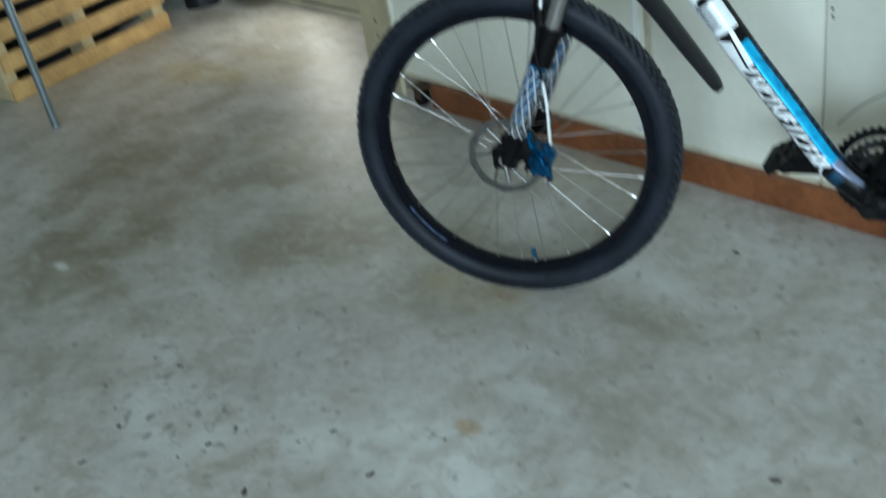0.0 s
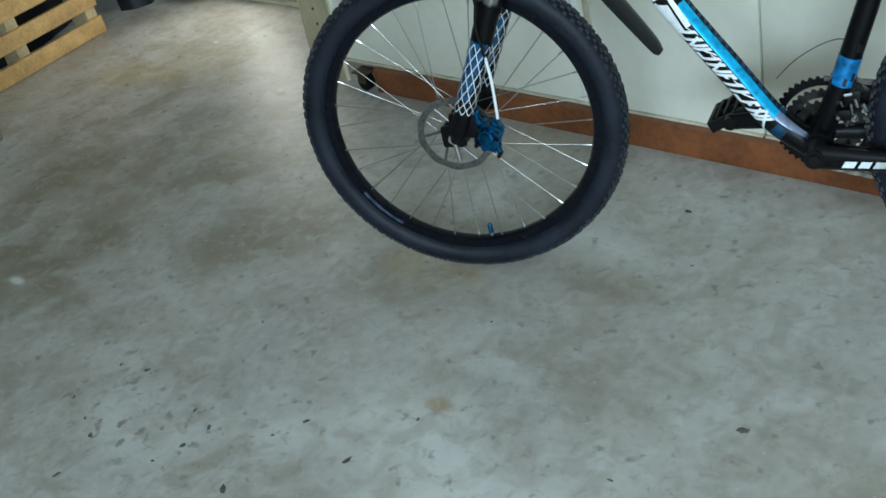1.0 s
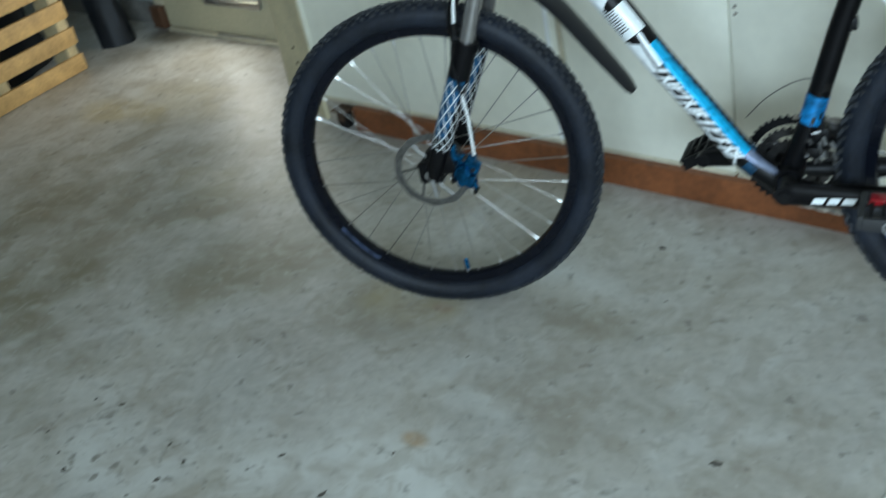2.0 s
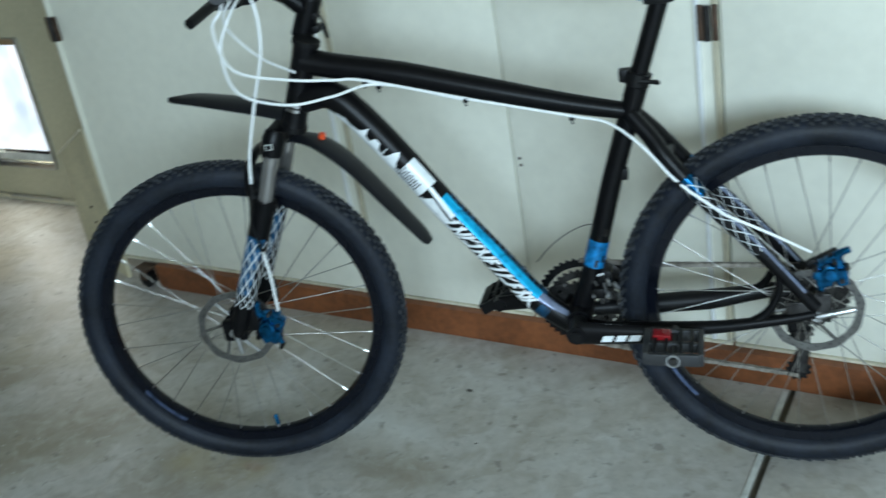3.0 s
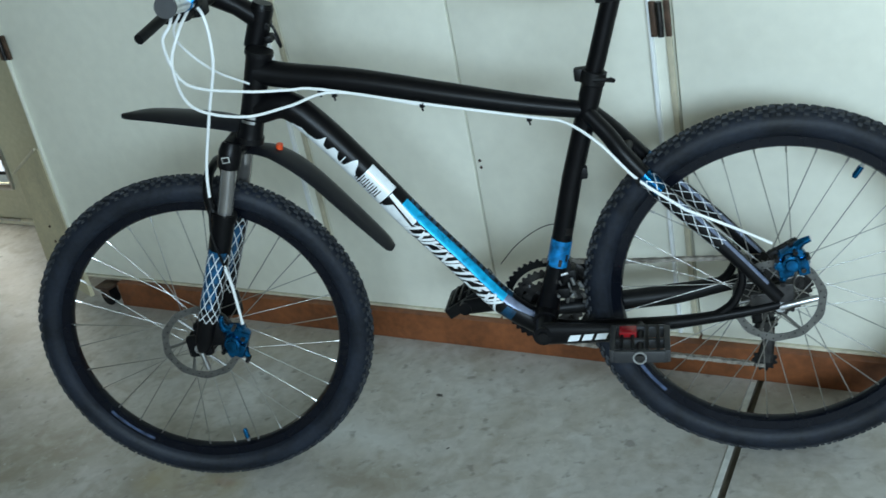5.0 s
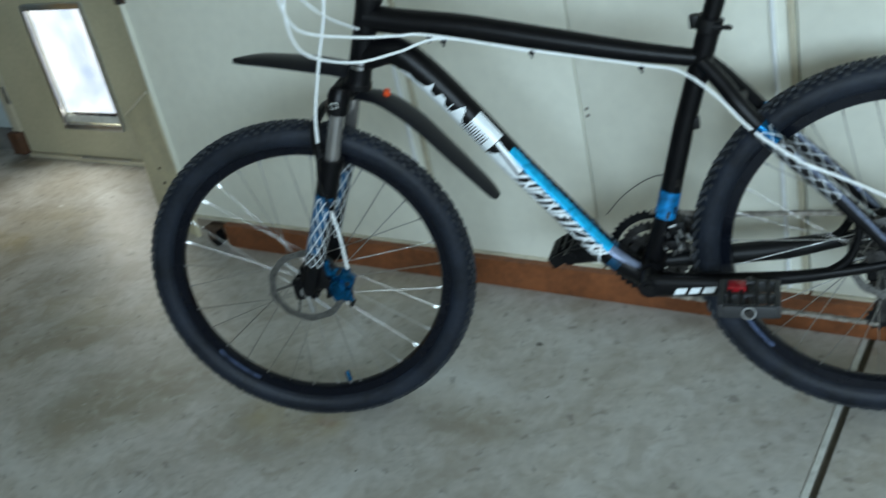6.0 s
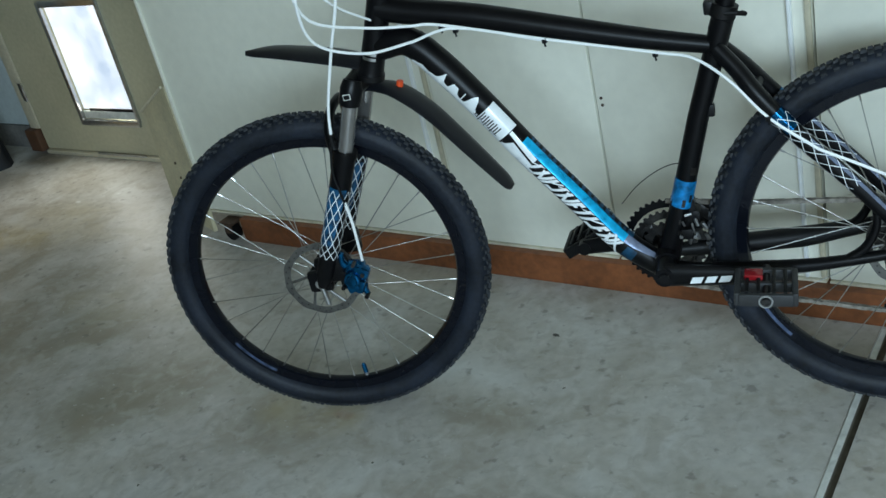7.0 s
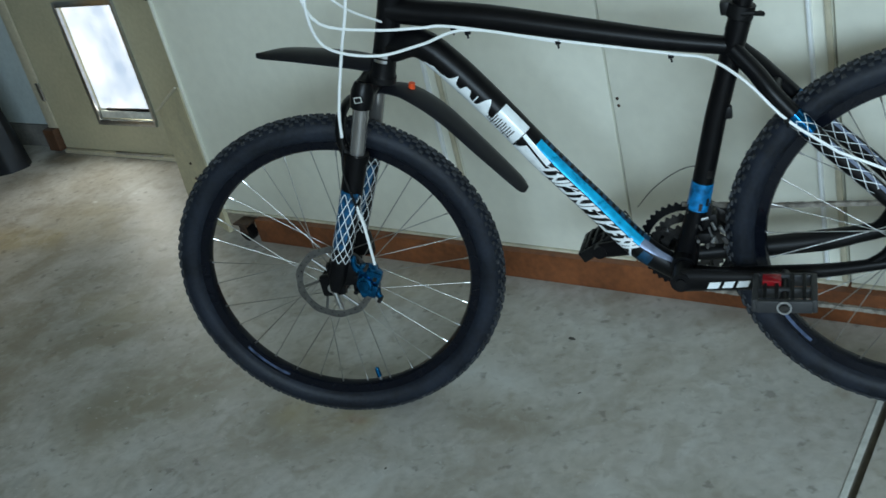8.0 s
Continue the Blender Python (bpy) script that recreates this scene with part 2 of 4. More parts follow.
def at(values, u):
    """Linear reading of a list at u in 0..1."""
    if not isinstance(values, (list, tuple)):
        return values
    x = u * (len(values) - 1)
    j = min(int(x), len(values) - 2)
    return values[j] + (values[j + 1] - values[j]) * (x - j)


def tube(bm, path, radius, seg=14, flat=1.0, m=None, mat=0, caps=True):
    """A round tube along a path. radius: one or a list along it; flat: depth along -y against height."""
    fr = frames_of(path)
    rings = []
    for i, (p, t, a, b) in enumerate(fr):
        r = at(radius, i / (len(fr) - 1))
        f = at(flat, i / (len(fr) - 1))
        ring = []
        for k in range(seg):
            w = 2 * math.pi * k / seg
            q = p + a * (math.cos(w) * r * f) + b * (math.sin(w) * r)
            ring.append(bm.verts.new(m @ q if m is not None else q))
        rings.append(ring)
    for A, B in zip(rings, rings[1:]):
        for k in range(seg):
            bm.faces.new((A[k], A[(k + 1) % seg], B[(k + 1) % seg], B[k])).material_index = mat
    if caps:
        bm.faces.new(rings[0]).material_index = mat
        bm.faces.new(rings[-1]).material_index = mat


def decal(bm, path, radius, u0, u1, lo, hi, flat=1.0, lift=0.0009, n=10, k=8, m=None, mat=0, skew=0.0):
    """A film that lies on a tube between u0 and u1 of its length, from angle lo(u) to hi(u) in degrees; 0 faces local -y."""
    fr = frames_of(path)
    N = len(fr) - 1

    def point(u, w):
        x = min(max(u, 0), 1) * N
        j = min(int(x), N - 1)
        f = x - j
        p = fr[j][0].lerp(fr[j + 1][0], f)
        a, b = fr[j][2].lerp(fr[j + 1][2], f).normalized(), fr[j][3].lerp(fr[j + 1][3], f).normalized()
        r = at(radius, u) + lift
        fl = at(flat, u)
        q = p + a * (math.cos(radians(w)) * r * fl) + b * (math.sin(radians(w)) * r)
        return m @ q if m is not None else q

    grid = []
    for i in range(n + 1):
        u = u0 + (u1 - u0) * i / n
        a0 = lo(i / n) if callable(lo) else lo
        a1 = hi(i / n) if callable(hi) else hi
        grid.append([bm.verts.new(point(u + skew * (0.5 - j / k), a0 + (a1 - a0) * j / k)) for j in range(k + 1)])
    for A, B in zip(grid, grid[1:]):
        for j in range(k):
            try:
                bm.faces.new((A[j], A[j + 1], B[j + 1], B[j])).material_index = mat
            except ValueError:
                pass


def lattice(bm, path, radius, u0, u1, turns, count, width=5, flat=1.0, m=None, span=360, start=0):
    """Crossing diagonal lines of film round a tube."""
    for s in (1, -1):
        for c in range(count):
            a = start + span * c / count
            decal(bm, path, radius, u0, u1, (lambda x, a=a, s=s: a + s * 360 * turns * x - width / 2),
                  (lambda x, a=a, s=s: a + s * 360 * turns * x + width / 2), flat, 0.0013, 24, 1, m)


def lathe(bm, prof, seg=48, m=None, mat=0, closed=True, a0=0.0, a1=2 * math.pi):
    """Turns a profile of (radius, y) about the local y axis."""
    full = abs(a1 - a0 - 2 * math.pi) < 1e-6
    n = seg if full else seg + 1
    rings = []
    for i in range(n):
        w = a0 + (a1 - a0) * i / seg
        ring = []
        for r, y in prof:
            q = Vector((r * math.cos(w), y, r * math.sin(w)))
            ring.append(bm.verts.new(m @ q if m is not None else q))
        rings.append(ring)
    K = len(prof)
    for i in range(seg):
        A, B = rings[i], rings[(i + 1) % n]
        for j in range(K if closed else K - 1):
            bm.faces.new((A[j], B[j], B[(j + 1) % K], A[(j + 1) % K])).material_index = mat


def circle_profile(c, y, r, n=12):
    return [(c + r * math.cos(2 * math.pi * i / n), y + r * math.sin(2 * math.pi * i / n)) for i in range(n)]

# ---- the garage ----
X0, X1, Y0, Y1, ZC = -3.45, 4.9, -4.0, 0.46, 2.55


def slab(name, lo, hi, mat, parent=None, bevel=0.0, label="", kind="structure"):
    bm = bmesh.new()
    c = [(a + b) / 2 for a, b in zip(lo, hi)]
    box(bm, c, [b - a for a, b in zip(lo, hi)], bevel=bevel)
    ob = link_mesh(name, bm, mat, parent, label)
    if kind and not parent:
        tagged(ob, kind=kind)
    return ob


def joint_x(y):
    """The slab joint runs from the folding doors out over the floor."""
    return 0.937 - 0.048 * (y - 0.048)


def build_floor():
    bm = bmesh.new()
    ys = [Y0 - 0.2, Y1 + 0.1]
    g0, g1 = 0.0, 0.013

    def sheet(x0, x1, z):
        p = [(x0(ys[0]), ys[0], z), (x1(ys[0]), ys[0], z), (x1(ys[1]), ys[1], z), (x0(ys[1]), ys[1], z)]
        return [bm.verts.new(q) for q in p]

    left = sheet(lambda y: X0 - 0.2, lambda y: joint_x(y) + g0, 0)
    right = sheet(lambda y: joint_x(y) + g1, lambda y: X1 + 0.2, 0)
    low = sheet(lambda y: joint_x(y) + g0, lambda y: joint_x(y) + g1, -0.012)
    bm.faces.new(left)
    bm.faces.new(right)
    bm.faces.new(low).material_index = 1
    bm.faces.new((left[1], left[2], low[3], low[0])).material_index = 1
    bm.faces.new((right[0], right[3], low[2], low[1])).material_index = 1
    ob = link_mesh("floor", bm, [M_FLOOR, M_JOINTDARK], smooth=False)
    tagged(ob, "worn grey concrete garage floor with brown stains", "floor", kind="structure")
    bm = bmesh.new()
    for a, b in ((-3.9, -0.035),):
        vs = [bm.verts.new((joint_x(yy) + d, yy, z)) for yy in (a, b) for d, z in ((-0.013, 0.0), (-0.011, 0.003), (-0.001, 0.003), (0.0, -0.01))]
        for k in range(3):
            bm.faces.new((vs[k], vs[k + 1], vs[k + 5], vs[k + 4]))
    rnd = random.Random(11)
    SPOTS = ((-0.219, -1.218, 8), (-0.15, -1.235, 9), (-0.158, -1.294, 12), (0.013, -1.123, 9), (0.158, -1.156, 11), (0.709, -0.759, 17), (-0.018, -1.184, 6), (-0.417, -1.354, 7),
             (-0.359, -1.377, 10), (-0.322, -1.476, 11), (-0.425, -1.194, 13), (-0.497, -1.212, 7), (0.287, -0.226, 11), (0.007, -1.323, 12), (0.201, -1.013, 6), (0.584, -0.96, 6),
             (-0.177, -1.351, 6), (-0.316, -0.959, 5), (0.141, -0.728, 5), (0.398, -0.396, 5), (-0.50, -1.33, 6))
    for x, y, r in SPOTS:
        sb = bmesh.new()
        r *= 0.0007
        long = rnd.uniform(1.0, 1.9)
        turn = rnd.uniform(0, 3.1)
        ring = []
        for k in range(11):
            w = 2 * math.pi * k / 11
            q = r * rnd.uniform(0.6, 1.0)
            px_, py_ = q * long * math.cos(w), q * 0.75 * math.sin(w)
            ring.append((x + px_ * math.cos(turn) - py_ * math.sin(turn), y + px_ * math.sin(turn) + py_ * math.cos(turn)))
        low = [sb.verts.new((a, b, 0.0002)) for a, b in ring]
        mid = sb.verts.new((x, y, 0.003))
        for k in range(11):
            sb.faces.new((low[k], low[(k + 1) % 11], mid))
        part("drip", sb, M_SPOT, ob)
    part("joint_edge", bm, M_JOINT, ob, "pale mortar edge of the slab joint")
    return ob


floor = build_floor()

# walls and ceiling, with the open doorway behind the camera
DW0, DW1, DWH = 1.40, 4.40, 2.15
slab("wall_back", (X0, Y1, 0.10), (X1, Y1 + 0.15, ZC), M_WALLBLUE)
slab("wall_footing", (X0, Y1 - 0.012, 0.0), (-2.53, Y1 + 0.15, 0.098), M_FOOTING)
slab("wall_left", (X0 - 0.15, Y0, 0.0), (X0, Y1 + 0.15, ZC), M_WALLBLUE)
slab("wall_right", (X1, Y0, 0.0), (X1 + 0.15, Y1 + 0.15, ZC), M_WALL)
slab("wall_front_side", (X0, Y0 - 0.15, 0.0), (DW0, Y0, ZC), M_WALL)
slab("wall_front_end", (DW1, Y0 - 0.15, 0.0), (X1, Y0, ZC), M_WALL)
slab("wall_front_lintel", (DW0, Y0 - 0.15, DWH), (DW1, Y0, ZC), M_WALL)
slab("ceiling", (X0 - 0.15, Y0 - 0.15, ZC), (X1 + 0.15, Y1 + 0.15, ZC + 0.12), M_WALL)
slab("ground", (-40, -45, -0.25), (40, 40, -0.03), M_FLOOR)

# ---- folding doors with a brown kick board ----


def folding_leaf(x0, x1, left_strip=False, right_strip=False, label=""):
    root = empty("folding_door", Matrix.Translation((x0, 0, 0)))
    w = x1 - x0
    bm = bmesh.new()
    box(bm, (w / 2, 0.019, 1.071), (w - 0.005, 0.034, 1.978), bevel=0.003)
    part("panel", bm, M_DOORPAINT, root)
    bm = bmesh.new()
    box(bm, (w / 2, 0.014, 0.0775), (w - 0.006, 0.034, 0.006), bevel=0.002)
    part("bottom_rail", bm, M_RAIL, root)
    if right_strip:
        bm = bmesh.new()
        box(bm, (w - 0.0405, -0.003, 1.072), (0.008, 0.012, 1.97), bevel=0.003)
        part("white_bead", bm, M_WHITE, root, "bright white bead strip")
        bm = bmesh.new()
        box(bm, (w - 0.0075, -0.001, 1.072), (0.011, 0.008, 1.97), bevel=0.002)
        part("edge_strip", bm, M_EDGE, root, "bare beige edge strip")
    if left_strip:
        bm = bmesh.new()
        box(bm, (0.0075, -0.002, 1.072), (0.011, 0.008, 1.97), bevel=0.003)
        part("edge_bead", bm, M_DOORPAINT, root, "pale bead along the free edge")
    tagged(root, label or "cream-painted folding garage door leaf on a brown kick board", "door", "folding door leaves", "structure")
    return root


LEAVES = [-1.034, -0.085, 0.350, 0.8205, 1.226, 1.66, 2.12, 2.58, 3.04]
for k, (a, b) in enumerate(zip(LEAVES, LEAVES[1:])):
    folding_leaf(a, b, left_strip=(k == 0), right_strip=(k in (0, 2, 4)))

kick = slab("kick_board", (-0.885, -0.024, 0.0), (3.04, 0.026, 0.0745), M_KICK, bevel=0.003)
tagged(kick, "red-brown stained timber kick board under the doors", "kick board", kind="structure")


def hinge(x, z):
    root = empty("door_hinge", Matrix.Translation((x, -0.003, z)))
    for dx, nm in ((-0.014, "leaf_plate"), (0.014, "leaf_plate")):
        bm = bmesh.new()
        box(bm, (dx, -0.006, 0), (0.012, 0.008, 0.068), bevel=0.003)
        part(nm, bm, M_RUST, root)
    bm = bmesh.new()
    tube(bm, [(0, -0.010, -0.033), (0, -0.010, 0.033)], 0.006, 10)
    part("pin", bm, M_DARKSTEEL, root)
    tagged(root, "dark rusty steel hinge joining two door leaves", "hinge", "door hinges")
    return root


hinge(0.802, 0.770)
hinge(-1.020, 0.777)

for x, z in ((0.365, 0.473), (0.366, 0.457)):
    bm = bmesh.new()
    tube(bm, [(x, 0.0005, z), (x, 0.0030, z)], 0.0035, 10)
    tagged(link_mesh("screw", bm, M_RUST), "small rusty screw head in the cream door", "screw", "door screws")

# caster under the free end of the doors
caster = empty("caster", Matrix.Translation((-0.932, -0.018, 0)))
bm = bmesh.new()
tube(bm, [(0, -0.012, 0.026), (0, 0.012, 0.026)], 0.026, 18)
part("wheel", bm, M_MATTBLACK, caster)
bm = bmesh.new()
box(bm, (0, 0, 0.061), (0.062, 0.05, 0.006), bevel=0.002)
for y in (-0.017, 0.017):
    box(bm, (0, y, 0.044), (0.03, 0.003, 0.036), bevel=0.001)
part("fork", bm, M_RUST, caster)
tagged(caster, "small black caster wheel under the folding doors", "caster")

# ---- back door with a pet flap ----
DOORY = Y1 - 0.004


def back_door():
    root = empty("door_1", Matrix.Translation((0, DOORY, 0)))
    fx0, fx1, fz0, fz1 = -2.128, -1.800, 0.155, 0.610
    dx0, dx1 = -2.452, -1.55
    for lo, hi in (((dx0, 0.02), (fx0, 2.05)), ((fx1, 0.02), (dx1, 2.05)), ((fx0, 0.02), (fx1, fz0)), ((fx0, fz1), (fx1, 2.05))):
        bm = bmesh.new()
        box(bm, ((lo[0] + hi[0]) / 2, -0.018, (lo[1] + hi[1]) / 2), (hi[0] - lo[0], 0.034, hi[1] - lo[1]))
        part("door_panel", bm, M_TANDOOR, root)
    # aluminium frame round the flap
    for lo, hi in (((fx0 - 0.004, fz0 - 0.018), (fx1 + 0.004, fz0 + 0.004)), ((fx0 - 0.016, fz0 - 0.018), (fx0 + 0.004, fz1 + 0.016)),
                   ((fx1 - 0.002, fz0 - 0.002), (fx1 + 0.010, fz1 + 0.016)), ((fx0, fz1 - 0.004), (fx1, fz1 + 0.02))):
        bm = bmesh.new()
        box(bm, ((lo[0] + hi[0]) / 2, -0.040, (lo[1] + hi[1]) / 2), (hi[0] - lo[0], 0.014, hi[1] - lo[1]), bevel=0.003)
        part("flap_frame", bm, M_STEEL, root, "aluminium frame of the pet flap")
    bm = bmesh.new()
    box(bm, ((fx0 + fx1) / 2, -0.028, fz0 + 0.022), (fx1 - fx0 - 0.01, 0.010, 0.03), bevel=0.002)
    part("flap_sill", bm, M_JOINT, root)
    bm = bmesh.new()
    box(bm, ((fx0 + fx1) / 2 + 0.02, -0.034, fz0 + 0.045), (fx1 - fx0 - 0.07, 0.008, 0.011), bevel=0.002)
    part("magnet_bar", bm, M_MATTBLACK, root, "black magnet bar along the flap's edge")
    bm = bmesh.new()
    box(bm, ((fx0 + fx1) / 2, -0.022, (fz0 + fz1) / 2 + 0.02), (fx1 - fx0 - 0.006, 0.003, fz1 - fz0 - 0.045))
    part("flap", bm, M_FLAP, root, "scratched translucent plastic flap, made to glow as daylight behind it")
    bm = bmesh.new()
    box(bm, ((dx0 + dx1) / 2, -0.025, 0.008), (dx1 - dx0, 0.05, 0.016), bevel=0.004)
    part("threshold", bm, M_EDGE, root)
    # steel strip added as the sliver of daylight under the door
    bm = bmesh.new()
    box(bm, (-1.965, -0.047, 0.018), (0.29, 0.006, 0.009), bevel=0.002)
    part("daylight_sliver", bm, M_STEEL, root, "bright metal strip in place of daylight under the door")
    for z in (0.265, 1.6):
        bm = bmesh.new()
        box(bm, (dx0 - 0.016, -0.038, z), (0.022, 0.006, 0.075), bevel=0.002)
        tube(bm, [(dx0 - 0.003, -0.042, z - 0.038), (dx0 - 0.003, -0.042, z + 0.038)], 0.005, 8)
        part("hinge", bm, M_STEEL, root)
    bm = bmesh.new()
    box(bm, (dx0 - 0.036, -0.02, 1.08), (0.062, 0.036, 1.95), bevel=0.004)
    part("jamb", bm, M_EDGE, root)
    bm = bmesh.new()
    box(bm, (dx0 - 0.058, -0.03, 0.055), (0.075, 0.05, 0.095), bevel=0.006)
    part("jamb_foot", bm, M_DARKWOOD, root, "brown scuffed foot block of the jamb")
    tagged(root, "tan-painted back door with a bright plastic pet flap", "door", kind="structure")
    return root


def flap_material():
    m = bpy.data.materials.new("glowing_flap_plastic")
    m.use_nodes = True
    n, l = m.node_tree.nodes, m.node_tree.links
    b = n["Principled BSDF"]
    tc, t, r = n.new("ShaderNodeTexCoord"), n.new("ShaderNodeTexNoise"), n.new("ShaderNodeValToRGB")
    t.inputs["Scale"].default_value, t.inputs["Detail"].default_value = 5.0, 5
    l.new(tc.outputs["Object"], t.inputs["Vector"])
    l.new(t.outputs[0], r.inputs[0])
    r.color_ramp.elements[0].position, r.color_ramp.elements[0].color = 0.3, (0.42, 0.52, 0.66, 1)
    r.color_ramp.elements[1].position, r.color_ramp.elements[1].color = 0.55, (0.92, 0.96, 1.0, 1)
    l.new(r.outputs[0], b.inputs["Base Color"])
    # emission stands in for daylight shining through the plastic
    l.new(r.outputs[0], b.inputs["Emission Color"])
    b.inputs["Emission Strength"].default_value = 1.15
    b.inputs["Roughness"].default_value = 0.3
    return m


M_FLAP = flap_material()
back_door()

# plywood board that closes the corner between the back door and the folding doors
bm = bmesh.new()
outline = [(-1.340, 0.110, 0.0), (-1.046, 0.0, 0.0), (-1.046, 0.0, 0.480), (-1.309, 0.098, 0.356)]
off = Vector((0.35, 0.937, 0)) * 0.012
front = [bm.verts.new(p) for p in outline]
back = [bm.verts.new(Vector(p) + off) for p in outline]
bm.faces.new(front)
bm.faces.new(back[::-1])
for i in range(4):
    bm.faces.new((front[i], front[(i + 1) % 4], back[(i + 1) % 4], back[i]))
board = empty("plywood_board", Matrix())
part("sheet", bm, M_PLY, board)
bm = bmesh.new()
a, b = Vector(outline[3]), Vector(outline[2])
tube(bm, [a + Vector((-0.003, -0.006, 0.002)), b + Vector((-0.003, -0.006, 0.002))], 0.004, 6)
part("top_edge", bm, M_EDGE, board, "pale sawn top edge")
for z, u in ((0.205, 0.55), (0.155, 0.56)):
    q = Vector(outline[0]).lerp(Vector(outline[1]), u)
    bm = bmesh.new()
    bmesh.ops.create_uvsphere(bm, u_segments=8, v_segments=6, radius=0.0045, matrix=Matrix.Translation((q.x - 0.001, q.y - 0.001, z)))
    part("screw", bm, M_RUST, board)
tagged(board, "slanting plywood board between back door and folding doors", "board")

# ---- pallet on edge, galvanised post, black bag ----


def pallet():
    a, b = Vector((-2.46, 0.01, 0)), Vector((-2.33, -0.72, 0))
    d = (b - a).normalized()
    side = Vector((-d.y, d.x, 0))
    if side.x < 0:
        side = -side
    L = (b - a).length
    m = Matrix.Translation(a) @ Matrix((d, side, Vector((0, 0, 1)))).transposed().to_4x4()
    root = empty("pallet", m)
    rnd = random.Random(4)
    for layer, y in (("front", -0.010), ("rear", -0.125)):
        for k in range(8) if layer == "front" else (3, 5, 7):
            bm = bmesh.new()
            z = 0.035 + k * 0.107
            box(bm, (L / 2 + rnd.uniform(-.006, .006), y, z), (L + rnd.uniform(-.01, .01), 0.019, 0.066 + rnd.uniform(-.004, .004)), bevel=0.004)
            part("board", bm, M_PALLET, root)
    for x in (0.028, L / 2, L - 0.028):
        bm = bmesh.new()
        box(bm, (x, -0.067, 0.42), (0.05, 0.094, 0.83), bevel=0.004)
        part("stringer", bm, M_PALLETEND, root)
    tagged(root, "orange-toned pine pallet standing on edge on the concrete", "pallet")
    return root


pallet()

# dark folded heap added behind the pallet so that its gaps look black
gap_backing = empty("tarpaulin", Matrix.Translation((-2.72, -0.36, 0)) @ Matrix.Rotation(radians(-80), 4, "Z"))
bm = bmesh.new()
rings = []
for i in range(13):
    v = i / 12
    ring = []
    for k in range(28):
        w = 2 * math.pi * k / 28
        f = 1.0 - 0.25 * v ** 2 + 0.05 * math.sin(5 * w + 9 * v) + 0.03 * math.sin(11 * w - 14 * v)
        f *= 0.15 if i == 12 else 1.0
        ring.append(bm.verts.new((0.36 * f * math.copysign(abs(math.cos(w)) ** 0.6, math.cos(w)), 0.10 * f * math.copysign(abs(math.sin(w)) ** 0.6, math.sin(w)), 0.62 * v + 0.012 * math.sin(3 * w))))
    rings.append(ring)
for A, B in zip(rings, rings[1:]):
    for k in range(28):
        bm.faces.new((A[k], A[(k + 1) % 28], B[(k + 1) % 28], B[k]))
bm.faces.new(rings[0])
bm.faces.new(rings[-1])
part("folds", bm, M_BLACKBAG, gap_backing)
tagged(gap_backing, "dark folded heap added behind the pallet to blacken its gaps", "tarpaulin")

post = empty("steel_post", Matrix.Translation((-1.972, -0.734, 0)))
bm = bmesh.new()
tube(bm, [(0, 0, 0.001), (-0.035, 0.0, 0.75), (-0.07, 0, 1.5)], 0.0135, 14)
part("pipe", bm, M_GALV, post)
bm = bmesh.new()
tube(bm, [(0, 0, 0.0), (-0.0008, 0, 0.016)], 0.0145, 14)
part("end_cap", bm, M_GALV, post)
tagged(post, "thin galvanised steel pipe standing on the floor", "pipe")

bag = empty("black_bag", Matrix.Translation((-2.585, 0.25, 0)))
bm = bmesh.new()
rings = []
for i in range(15):
    z = i / 14 * 0.95
    ring = []
    for k in range(20):
        w = 2 * math.pi * k / 20
        f = 0.075 + 0.020 * (1 - z) ** 3 + 0.007 * math.sin(3 * w + 5 * z) + 0.005 * math.sin(7 * w + 11 * z)
        ring.append(bm.verts.new((0.82 * f * math.cos(w) - 0.02 - 0.10 * z, 0.75 * f * math.sin(w), z)))
    rings.append(ring)
for A, B in zip(rings, rings[1:]):
    for k in range(20):
        bm.faces.new((A[k], A[(k + 1) % 20], B[(k + 1) % 20], B[k]))
bm.faces.new(rings[0])
bm.faces.new(rings[-1])
part("sleeve", bm, M_BLACKBAG, bag)
tagged(bag, "tall black plastic bag leaning by the pale blue wall", "bag")

# ---- the mountain bike ----
# local axes: x to the rear, y away from the camera side, z up, from the front wheel's foot
BASE, RW, TR = 1.1093, 0.337, 0.026
EYE = Vector((1.443, -1.875, 1.300))
bike = empty("bicycle", Matrix.Translation(EYE) @ Matrix.Scale(0.993, 4) @ Matrix.Translation(-EYE) @ Matrix.Translation((0, -0.5743, 0)) @ Matrix.Rotation(radians(18.495), 4, "Z") @ Matrix.Rotation(radians(-1.895), 4, "X"))
tagged(bike, "black hardtail mountain bike with white and blue decals, white cables", "bicycle")
# the fork, front wheel and bars are turned a little: local axes at the front axle
STEER = Matrix(((0.99538, -0.09599, -0.00048, -0.0085), (0.09598, 0.99530, -0.01251, 0.0262), (0.00168, 0.01241, 0.99992, 0.3315), (0, 0, 0, 1)))
FRONT = Matrix(((0.98289, -0.15662, -0.00512, -0.00622), (0.15662, 0.98290, -0.00078, 0.02461), (0.00518, -0.00004, 0.99529, 0.32369), (0, 0, 0, 1)))
REAR = Matrix.Translation((1.0968, 0.006, 0.3324)) @ Matrix.Rotation(radians(-0.35), 4, "X") @ Matrix.Scale(0.9953, 4)


